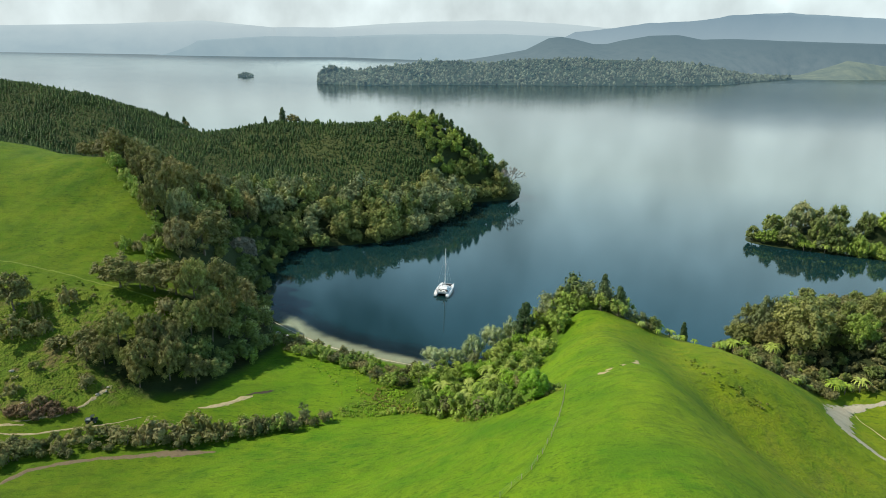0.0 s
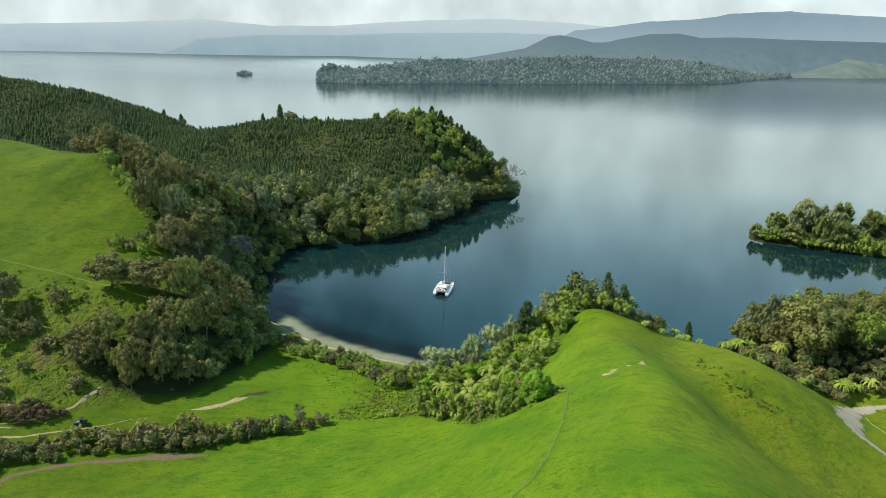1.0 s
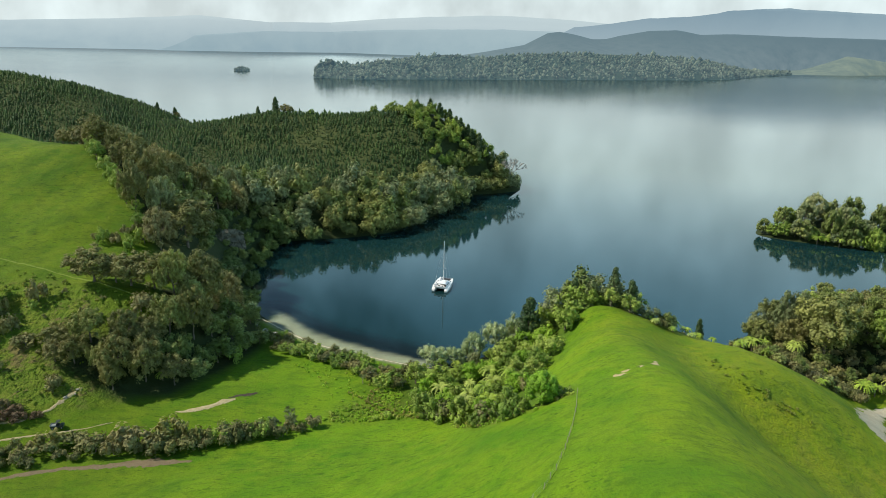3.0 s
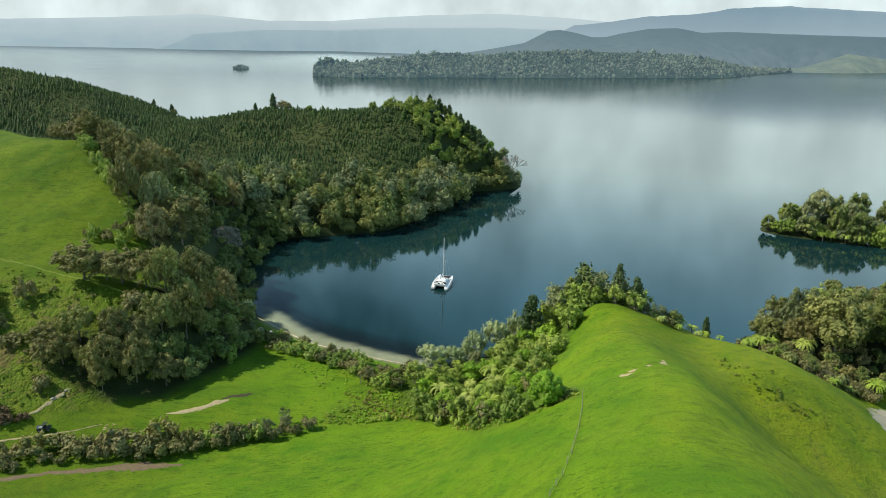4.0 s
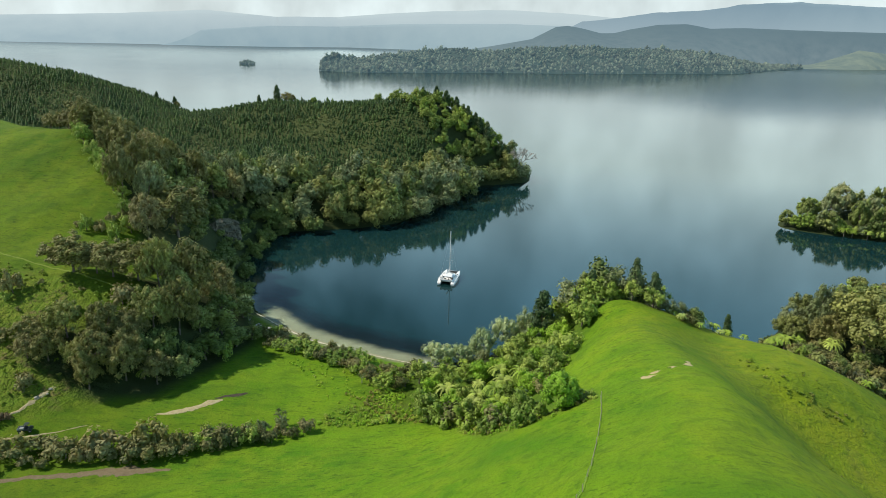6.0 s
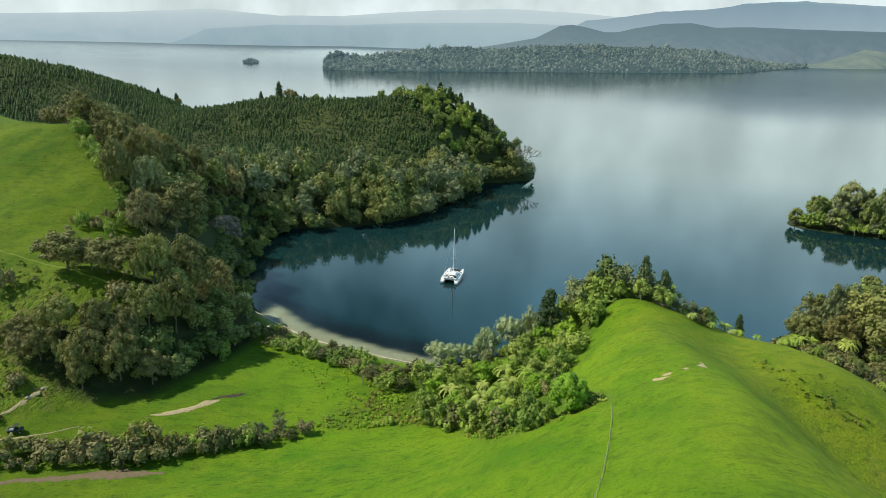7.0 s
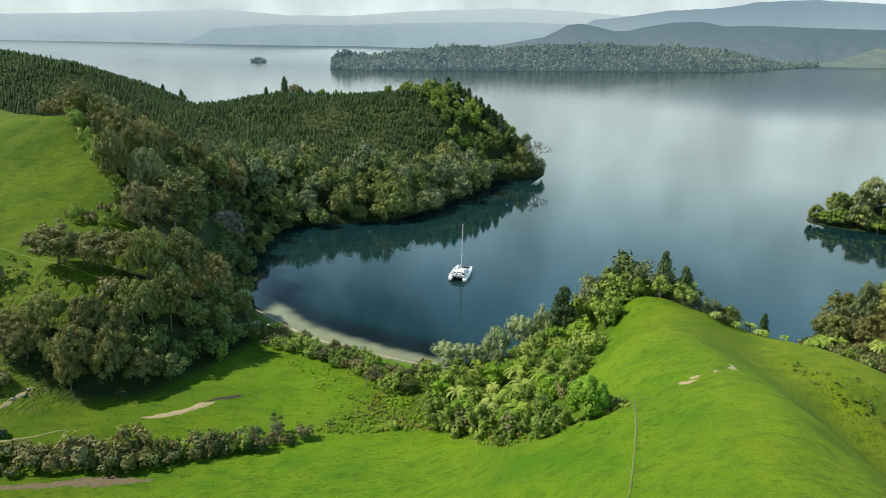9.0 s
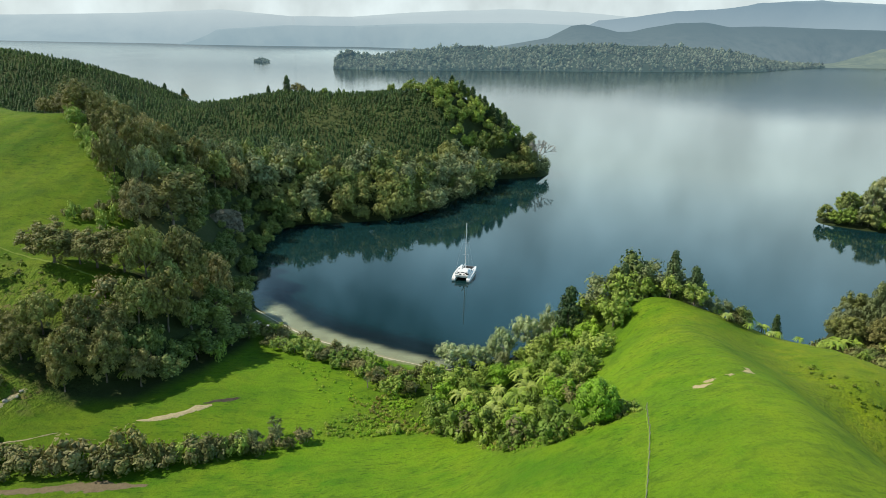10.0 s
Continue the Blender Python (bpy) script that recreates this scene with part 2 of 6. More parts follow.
def haze_material(name, low, high, scale, glow, base=(0.03, 0.04, 0.04), crest=None, rise=200.0, trees=False):
    """Far land as plain backdrop: haze is painted in as emission and changes from the foot to the crest."""
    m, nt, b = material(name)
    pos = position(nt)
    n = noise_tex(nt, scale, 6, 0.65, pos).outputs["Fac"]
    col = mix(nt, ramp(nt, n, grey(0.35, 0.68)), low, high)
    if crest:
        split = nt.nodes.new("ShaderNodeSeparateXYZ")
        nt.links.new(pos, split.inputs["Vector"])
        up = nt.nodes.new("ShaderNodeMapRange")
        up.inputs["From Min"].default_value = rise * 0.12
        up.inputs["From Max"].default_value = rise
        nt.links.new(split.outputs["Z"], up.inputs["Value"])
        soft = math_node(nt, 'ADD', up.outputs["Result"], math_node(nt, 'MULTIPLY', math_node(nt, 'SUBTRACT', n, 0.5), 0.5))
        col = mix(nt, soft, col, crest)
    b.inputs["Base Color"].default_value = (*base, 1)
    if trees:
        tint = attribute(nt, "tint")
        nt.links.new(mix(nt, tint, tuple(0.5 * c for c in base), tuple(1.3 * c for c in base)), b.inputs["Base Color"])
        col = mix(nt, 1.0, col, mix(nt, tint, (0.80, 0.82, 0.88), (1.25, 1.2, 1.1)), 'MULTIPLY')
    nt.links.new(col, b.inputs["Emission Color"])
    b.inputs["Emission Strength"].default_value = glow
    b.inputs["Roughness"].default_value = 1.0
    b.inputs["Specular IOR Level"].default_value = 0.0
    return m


GROUND = ground_material()
WATER = water_material()
LEAF_OLIVE = leaf_material("olive_leaves", (0.150, 0.154, 0.050), (0.208, 0.208, 0.072), (0.232, 0.216, 0.094), 0.2)
LEAF_PALE = leaf_material("pale_olive_leaves", (0.178, 0.202, 0.060), (0.236, 0.256, 0.083), (0.262, 0.268, 0.100), 0.18)
LEAF_TIP = leaf_material("headland_leaves", (0.165, 0.235, 0.048), (0.240, 0.315, 0.068), (0.290, 0.355, 0.088), 0.25)
LEAF_GREEN = leaf_material("green_leaves", (0.165, 0.250, 0.042), (0.245, 0.335, 0.062), (0.285, 0.360, 0.080), 0.18)
LEAF_LIME = leaf_material("lime_fronds", (0.260, 0.380, 0.050), (0.330, 0.430, 0.075), (0.380, 0.460, 0.120), 0.4)
LEAF_GREY = leaf_material("grey_green_leaves", (0.155, 0.195, 0.090), (0.205, 0.245, 0.118), (0.235, 0.265, 0.135), 0.2)
LEAF_RUST = leaf_material("rusty_scrub_leaves", (0.100, 0.066, 0.036), (0.145, 0.100, 0.055), (0.130, 0.120, 0.055), 0.1)
LEAF_BROWN = leaf_material("brown_scrub_leaves", (0.115, 0.125, 0.042), (0.165, 0.172, 0.066), (0.200, 0.190, 0.080), 0.14)
LEAF_PINE = leaf_material("pine_needles", (0.050, 0.096, 0.033), (0.070, 0.130, 0.042), (0.086, 0.146, 0.048), 0.75, 0.7, 0.35)
LEAF_FILL = leaf_material("plantation_scrub_leaves", (0.070, 0.105, 0.030), (0.098, 0.140, 0.038), (0.118, 0.140, 0.048), 0.14)
LEAF_WILLOW = leaf_material("willow_leaves", (0.270, 0.355, 0.185), (0.345, 0.430, 0.235), (0.390, 0.460, 0.260), 0.3, 0.6, 0.4)
LEAF_BRIGHT = leaf_material("bright_leaves", (0.165, 0.310, 0.024), (0.215, 0.370, 0.032), (0.235, 0.385, 0.040), 0.15)
LEAF_MID = leaf_material("mid_green_leaves", (0.120, 0.165, 0.042), (0.172, 0.218, 0.060), (0.200, 0.232, 0.074), 0.14)
LEAF_DARK = leaf_material("dark_podocarp_leaves", (0.046, 0.085, 0.032), (0.076, 0.122, 0.046), (0.098, 0.142, 0.060), 0.2)
# far foliage with a blue haze veil painted in as emission
LEAF_FAR = haze_material("hazy_far_canopy", (0.036, 0.074, 0.104), (0.108, 0.152, 0.166), 0.016, 0.85, (0.120, 0.138, 0.092), trees=True)
BARK = plain("bark", (0.16, 0.13, 0.10), 0.9, 0, 0.35, 3.0, 0.1)
BARK_PALE = plain("pale_bark", (0.34, 0.32, 0.28), 0.9, 0, 0.25, 3.0, 0.1)
POST = plain("weathered_post", (0.30, 0.28, 0.24), 0.9, 0, 0.2, 8.0)
WIRE = plain("fence_wire", (0.35, 0.35, 0.35), 0.5, 0.8, 0.05)
LINEN = plain("grey_boards", (0.42, 0.41, 0.38), 0.8, 0, 0.15, 3.0)
GEL = plain("white_gelcoat", (0.80, 0.80, 0.78), 0.25, 0, 0.04, 2.0)
DECK = plain("deck_nonskid", (0.70, 0.69, 0.65), 0.7, 0, 0.06, 5.0)
DARKGLASS = plain("smoked_acrylic", (0.015, 0.018, 0.022), 0.08, 0, 0.05)
ALLOY = plain("mast_alloy", (0.75, 0.76, 0.77), 0.35, 0.6, 0.04)
CANVAS = plain("canvas", (0.55, 0.56, 0.56), 0.9, 0, 0.12, 4.0)
BLACK = plain("black_rubber", (0.02, 0.02, 0.02), 0.8, 0, 0.2)
PAINT_GREY = plain("grey_paint", (0.28, 0.30, 0.28), 0.5, 0, 0.15, 3.0)
PAINT_DARK = plain("dark_green_paint", (0.03, 0.045, 0.035), 0.45, 0, 0.2, 3.0)
CLIFF = plain("weathered_rock", (0.125, 0.115, 0.080), 0.9, 0, 0.4, 0.9, 0.4)
ROCK = plain("pale_rock", (0.38, 0.35, 0.28), 0.9, 0, 0.3, 1.2, 0.3)

# ---- mesh helpers ----


def mesh_from(name, verts, faces, mat, tint=None, smooth=False):
    me = bpy.data.meshes.new(name)
    verts = np.asarray(verts, np.float32)
    me.from_pydata([], [], [])
    if isinstance(faces, np.ndarray):
        n, k = faces.shape
        me.vertices.add(len(verts))
        me.vertices.foreach_set("co", verts.ravel())
        me.loops.add(n * k)
        me.loops.foreach_set("vertex_index", faces.astype(np.int32).ravel())
        me.polygons.add(n)
        me.polygons.foreach_set("loop_start", np.arange(0, n * k, k, dtype=np.int32))
        me.update(calc_edges=True)
    else:
        me.from_pydata(verts.tolist(), [], faces)
    me.materials.append(mat)
    if tint is not None:
        me.attributes.new("tint", 'FLOAT', 'POINT').data.foreach_set("value", np.asarray(tint, np.float32))
    me.polygons.foreach_set("use_smooth", [smooth] * len(me.polygons))
    me.validate()
    return me


def bm_mesh(name, bm, mat, smooth=False):
    me = bpy.data.meshes.new(name)
    bm.to_mesh(me)
    bm.free()
    me.materials.append(mat)
    me.polygons.foreach_set("use_smooth", [smooth] * len(me.polygons))
    return me


def child(name, data, parent, label="", m=None):
    ob = new(name, data)
    ob.parent = parent
    if m is not None:
        ob.matrix_basis = m
    if label:
        tagged(ob, label)
    return ob


def part(name, bm, mat, parent, label="", smooth=False):
    return child(name, bm_mesh(name, bm, mat, smooth), parent, label)


def add_box(bm, m, bevel=0.0):
    geo = bmesh.ops.create_cube(bm, size=1.0, matrix=m)
    if bevel:
        edges = list({e for v in geo["verts"] for e in v.link_edges})
        bmesh.ops.bevel(bm, geom=edges, offset=bevel, segments=2, affect='EDGES', profile=0.5)
    return geo


def box(x, y, z, sx, sy, sz, rz=0):
    return pose(x, y, z, 0, 0, rz) @ Matrix.Diagonal((sx, sy, sz, 1))


def add_rod(bm, a, b, r1, r2=None, sides=8):
    a, b = Vector(a), Vector(b)
    d = b - a
    m = Matrix.Translation((a + b) / 2) @ d.to_track_quat("Z", "Y").to_matrix().to_4x4()
    bmesh.ops.create_cone(bm, cap_ends=True, segments=sides, radius1=r1, radius2=r1 if r2 is None else r2, depth=d.length, matrix=m)


def inside(poly, x, y):
    """Whether points lie in a polygon, for arrays."""
    x, y = np.asarray(x, float), np.asarray(y, float)
    res = np.zeros(x.shape, bool)
    for (x0, y0), (x1, y1) in zip(poly, poly[1:] + poly[:1]):
        cross = ((y0 > y) != (y1 > y)) & (x < (x1 - x0) * (y - y0) / ((y1 - y0) if y1 != y0 else 1e-9) + x0)
        res ^= cross
    return res


def dist_line(line, x, y):
    """Distance of points from a polyline, for arrays."""
    best = np.full(np.shape(x), 1e9)
    for (x0, y0), (x1, y1) in zip(line, line[1:]):
        dx, dy = x1 - x0, y1 - y0
        s = np.clip(((x - x0) * dx + (y - y0) * dy) / (dx * dx + dy * dy), 0, 1)
        best = np.minimum(best, np.hypot(x - x0 - s * dx, y - y0 - s * dy))
    return best


# ---- landform: ridges, spurs, gullies and shores as lines (x, y, z) ----
BAY = [(30, 402), (14, 392), (-3, 385), (-16, 337), (-33, 305), (-48, 295), (-62, 290), (-76, 285), (-82, 257), (-75, 234), (-68, 214), (-62.6, 205)]
BEACH = [(-62.6, 205), (-51, 195), (-42, 188), (-27.5, 182), (-12, 177), (-4, 176.5)]
KNOLL_SHORE = [(-4, 176.5), (6, 184), (16, 194), (30, 205), (44, 205), (58, 197), (72, 192), (84, 202), (98, 222), (122, 242), (160, 252), (270, 262)]
BACK_SHORE = [(30, 402), (33, 422), (18, 465), (-30, 505), (-100, 530), (-180, 550), (-260, 575), (-365, 620)]
ISLE_FRONT = [(137, 321), (143, 317.5), (153, 312), (170, 305), (188, 300), (220, 294), (270, 290)]
ISLE_BACK = [(137, 321), (142, 333), (160, 345), (200, 356), (270, 362)]


def level(line, z):
    return [(x, y, z) for x, y in line]


LAND = [
    level(BAY, 0), level(BEACH, 0), level(KNOLL_SHORE, 0), level(BACK_SHORE, 0), level(ISLE_FRONT, 0), level(ISLE_BACK, 0),
    # the lake bed: shelf off the beach, then deep water
    [(-58, 210.5, -0.8), (-48, 199.5, -0.8), (-39, 192.5, -0.8), (-25.5, 186.5, -0.85), (-11, 181, -0.9)],
    [(-56, 219, -4), (-43, 205, -4), (-31, 197, -4), (-16, 190, -4), (0, 188, -4)],
    [(-60, 260, -8), (-30, 240, -9), (0, 220, -9), (30, 225, -9), (70, 215, -8)],
    [(-30, 285, -8), (20, 320, -10), (40, 370, -9), (60, 420, -10), (20, 520, -9), (-150, 590, -9)],
    [(80, 260, -9), (110, 300, -8), (120, 350, -9), (200, 390, -9), (180, 275, -7), (270, 400, -9), (150, 500, -10), (270, 600, -10)],
    # the pasture ridge
    [(10, -60, 52), (18, 20, 46), (25, 60, 39.5), (31, 87, 34.7), (31, 98, 33), (33, 115, 30), (36, 131, 27), (36, 150, 22.6), (34.5, 165, 19.5), (32.5, 177, 18.2), (32.5, 189, 13)],
    [(17, 108.6, 25.6), (20.6, 124.4, 23.3), (30, 129.5, 25)],
    [(6, 60, 32), (6, 90, 26), (7.6, 109.6, 21.8), (11, 125, 18), (15, 140, 15.3), (20, 155, 13.4), (24, 170, 11), (24, 184, 8)],
    [(-30, 55, 23), (-21, 88, 16), (-15, 108, 11.8), (-9, 122, 9.5), (-2, 135, 7.5), (3, 146, 6)],
    [(-75, 60, 12), (-64, 100, 6.5), (-40, 118, 5.4), (-27, 128, 4.4), (-17, 138, 3.2), (-6, 147, 3.2), (6, 160, 5), (10, 172, 4)],
    # the stream flat
    [(-130, 118, 2.4), (-97, 120, 1.4), (-76, 128, 1.0), (-52, 132, 0.9), (-34, 142, 1.1), (-20, 153, 1.2), (-12, 168, 1.0)],
    [(-125, 128, 3), (-103, 131, 2.3), (-85, 137, 2.1), (-66, 148, 1.6), (-48, 157, 1.4), (-46, 172, 1.5), (-50, 185, 1.2)],
    [(-30, 160, 1.4), (-30, 174, 1.2)],
    [(-58, 161, 1.6), (-58, 169, 1.6), (-57, 179, 1.5)],
    [(-100, 90, 8), (-100, 40, 16)],
    # the western hillside with its terrace
    [(-150, 140, 9), (-118, 141, 5), (-100, 145, 4.6), (-88, 148.5, 4.6), (-79, 153, 2.6), (-69, 164, 3), (-64, 180, 2.6), (-63.5, 193, 2)],
    [(-150, 165, 15), (-130, 161, 12), (-112, 160, 11.4), (-98, 160, 11), (-84, 163, 10.5), (-74, 170, 11)],
    [(-175, 196, 24), (-150, 194, 22), (-128, 190, 20.6), (-109, 183, 20), (-97, 178, 19.6), (-81, 172.7, 18.2), (-73, 175, 14)],
    [(-165, 206, 24.5), (-140, 203, 22), (-120, 196, 20.6), (-102, 189, 19.6), (-86, 184, 17)],
    [(-150, 213, 26), (-124.6, 207, 24.4), (-98, 212, 22.5)],
    [(-165, 228, 32), (-141, 222.5, 29.2), (-117, 230, 33), (-104, 219, 26.5)],
    [(-260, 340, 38), (-232, 318, 39.5), (-203, 284, 44), (-173, 266.5, 42), (-156, 259, 42.8), (-139, 252, 43.6), (-124, 250, 38)],
    [(-300, 300, 46), (-240, 260, 44), (-200, 230, 36)],
    # wooded gully below the paddock
    [(-126, 268, 33), (-112, 258, 26), (-98, 242, 19), (-84, 222, 12), (-74, 205, 5)],
    [(-102, 288, 15), (-96, 270, 13), (-90, 250, 9)],
    # the back hill and the headland
    [(-235, 365, 25), (-190, 338, 22), (-155, 318, 22), (-120, 302, 18), (-96, 300, 13)],
    [(-365, 455, 59.5), (-330, 468, 56.5), (-270, 466, 49), (-238, 488, 37), (-214, 497, 26), (-193, 480, 19), (-168, 465, 26), (-148, 455, 32), (-125, 450, 36), (-98, 442, 36), (-77, 434, 37), (-42, 428, 41.5), (-22, 423, 40.5), (2, 416, 28), (16, 409, 14), (25, 404, 5)],
    [(-330, 410, 40), (-240, 405, 34), (-190, 405, 25), (-155, 395, 22), (-116, 392, 20), (-80, 385, 22.5), (-50, 385, 27), (-22, 386, 24), (-5, 393, 10)],
    [(-110, 345, 18), (-62, 345, 14), (-35, 345, 11), (-24, 350, 8)],
    [(-84, 305, 11), (-60, 308, 8), (-44, 312, 8)],
    [(-60, 470, 24), (-110, 495, 18), (-200, 525, 10), (-300, 540, 24)],
    # eastern side of the ridge: gully, spur and the flat with its yard
    [(49, 160, 16.6), (51.5, 147, 17.3), (54, 136, 16.8), (58, 124, 13.2), (64, 114, 10.6), (76, 104, 8)],
    [(54, 165, 15.4), (58, 152, 18.4), (59, 144, 19.7), (67, 138, 15.5), (77, 134, 10.5)],
    [(63, 161, 16.2), (75, 159, 13.4), (85, 155, 8.6), (93, 157, 3.4), (104, 158, 2.4), (120, 162, 4)],
    [(96, 142, 3.4), (110, 148, 2.4), (130, 140, 5)],
    [(50, 60, 30), (52, 88, 25.5), (70, 92, 16), (100, 110, 8), (140, 110, 12)],
    [(60, 182, 9), (72, 178, 8), (86, 176, 5), (100, 182, 4), (118, 186, 10), (150, 190, 14)],
    [(84, 190, 4), (100, 204, 5), (122, 222, 5), (160, 230, 8)],
    # the wooded islet near the bay
    [(148, 322, 3), (160, 325, 6), (178, 325, 8.5), (210, 324, 10), (270, 325, 10)],
]


def densify(line, step=7.0):
    pts = []
    for a, b in zip(line, line[1:]):
        a, b = np.array(a, float), np.array(b, float)
        n = max(1, int(np.hypot(*(b - a)[:2]) / step))
        pts += [a + (b - a) * i / n for i in range(n)]
    return pts + [np.array(line[-1], float)]


def spline_surface(lines, smooth=1.2):
    p = np.array([q for l in lines for q in densify(l)])
    keep = []
    for i, q in enumerate(p):                       # no two support points on one spot
        if all(np.hypot(*(q - p[j])[:2]) > 1.5 for j in keep):
            keep.append(i)
    p = p[keep]
    c, s = p[:, :2].mean(0), 100.0
    u = (p[:, :2] - c) / s
    n = len(u)

    def kernel(a, b):
        r2 = ((a[:, None, :] - b[None, :, :]) ** 2).sum(2)
        return 0.5 * r2 * np.log(r2 + 1e-12)
    A = np.zeros((n + 3, n + 3))
    A[:n, :n] = kernel(u, u) + np.eye(n) * smooth * 1e-3
    A[:n, n], A[n, :n] = 1, 1
    A[:n, n + 1:], A[n + 1:, :n] = u, u.T
    w = np.linalg.solve(A, np.concatenate([p[:, 2], np.zeros(3)]))

    def at(x, y):
        q = (np.stack([np.ravel(x), np.ravel(y)], 1) - c) / s
        out = np.empty(len(q))
        for i in range(0, len(q), 8000):
            k = q[i:i + 8000]
            out[i:i + 8000] = kernel(k, u) @ w[:n] + w[n] + k @ w[n + 1:]
        return out.reshape(np.shape(x))
    return at


SURFACE = spline_surface(LAND)
WEST, EAST, SOUTH, NORTH = -365.0, 270.0, 10.0, 620.0


def swell(x, y):
    """Small undulation of the turf, sheep tracks along the slopes included."""
    return (0.32 * np.sin(x * 0.21 + 1.3 * np.sin(y * 0.09)) * np.sin(y * 0.17 + np.sin(x * 0.07)) + 0.16 * np.sin(x * 0.63 + y * 0.31 + np.sin(y * 0.4)) * np.sin(y * 0.57 - x * 0.2)
            + 0.07 * np.sin(x * 1.7 + np.sin(y)) * np.sin(y * 1.45 + np.sin(x * 0.9)))


def height(x, y):
    x, y = np.asarray(x, float), np.asarray(y, float)
    z = SURFACE(np.clip(x, WEST, EAST), np.clip(y, SOUTH, NORTH))
    z = z + swell(x, y) * np.clip((z - 0.4) / 3.0, 0, 1)
    z = z + soft_region(ROUGH_SLOPE, x, y, 9) * (0.55 * np.sin(x * 0.55 + 1.7 * np.sin(y * 0.31)) * np.sin(y * 1.15 + 1.4 * np.sin(x * 0.23)) + 0.34 * np.sin(x * 1.3 + np.sin(y * 0.8)) * np.sin(y * 1.9 + 2 * np.sin(x * 0.4)))
    far = np.clip((y - 600) / 60, 0, 1)
    return np.where(far > 0, z * (1 - far) - 10 * far, z)


def ground_z(x, y):
    return float(height(np.array([x]), np.array([y]))[0])


# regions of growth (x, y)
WOOD_WEST = [(-150, 262), (-136, 254), (-119, 240), (-101, 216), (-93, 204), (-80, 200), (-65, 207), (-71, 234), (-78, 257), (-74, 285), (-95, 304), (-130, 302), (-152, 280)]
WOOD_SHORE = [(-81, 282), (-61, 286), (-45, 291), (-28, 302), (-11, 336), (2, 380), (16, 388), (33, 400), (22, 411), (0, 404), (-18, 380), (-34, 346), (-60, 328), (-95, 322), (-112, 304)]
WOOD_TIP = [(-66, 445), (-5, 432), (24, 412), (4, 402), (-10, 384), (-20, 380), (-30, 403), (-46, 423)]
WOOD_LOWER = [(-99, 156), (-90, 152.5), (-80, 150), (-68, 154), (-60, 167), (-54, 181), (-60, 198), (-68, 207), (-78, 197), (-84, 184), (-79, 176), (-76, 170), (-84, 163), (-94, 163)]
WOOD_KNOLL = [(-13, 170), (-4, 174.5), (8, 183), (18, 193), (32, 203), (46, 202), (60, 194), (70, 188), (66, 176), (60, 170), (50, 171), (42, 174), (37, 180), (32, 181), (27, 173), (21, 159), (17, 152), (14.5, 141), (16.5, 133), (15.5, 128.5), (9, 127), (4, 131), (-3, 144), (-10, 148.5), (-14, 154)]
WOOD_EAST = [(66, 170), (76, 163), (88, 160.5), (100, 167), (122, 165), (140, 170), (140, 242), (122, 238), (100, 218), (84, 199), (70, 186)]
WOOD_ISLE = [(140, 321), (145, 317), (153, 312.5), (170, 305.5), (188, 300.5), (220, 294.5), (265, 290), (265, 358), (200, 352), (160, 342), (144, 331)]
PLANTATION = [(-112, 308), (-62, 330), (-36, 348), (-20, 382), (-30, 404), (-46, 424), (-62, 440), (-150, 470), (-192, 492), (-215, 512), (-240, 512), (-275, 492), (-364, 495), (-364, 380), (-255, 352), (-215, 330), (-170, 300), (-150, 284), (-130, 304)]
ROUGH_SLOPE = [(-160, 128), (-120, 130), (-96, 139), (-84, 146), (-78, 153), (-86, 168), (-98, 176), (-130, 178), (-160, 176)]
REED_EDGE = [(-15, 153), (-3, 141), (3, 127.5), (10, 123.5), (16, 123), (20.5, 123.6), (19.5, 131), (16, 126), (9, 128), (4.5, 132), (-2, 145), (-10, 150)]
GULLY = [(45, 168), (51, 168), (59, 150), (66, 139), (80, 127), (98, 112), (82, 95), (62, 106), (51, 126), (45, 146)]
REEDS = [(-34, 146), (-8, 146.5), (8, 146), (20, 152), (22, 160), (0, 150), (-14, 156), (-12, 168), (-26, 172), (-20, 158)]

# ---- ground ----


def ground_axis(a, b, step, lo, hi):
    inner = np.arange(a, b + 0.01, step)
    out = []
    d, x = step * 4, b
    while x < hi:
        x += d
        d *= 1.6
        out.append(min(x, hi))
    back = []
    d, x = step * 4, a
    while x > lo:
        x -= d
        d *= 1.6
        back.append(max(x, lo))
    return np.concatenate([back[::-1], inner, out])


def soft_region(poly, x, y, edge):
    d = dist_line(poly + poly[:1], x, y)
    return np.clip(np.where(inside(poly, x, y), d / edge, -d / edge) + 0.5, 0, 1)


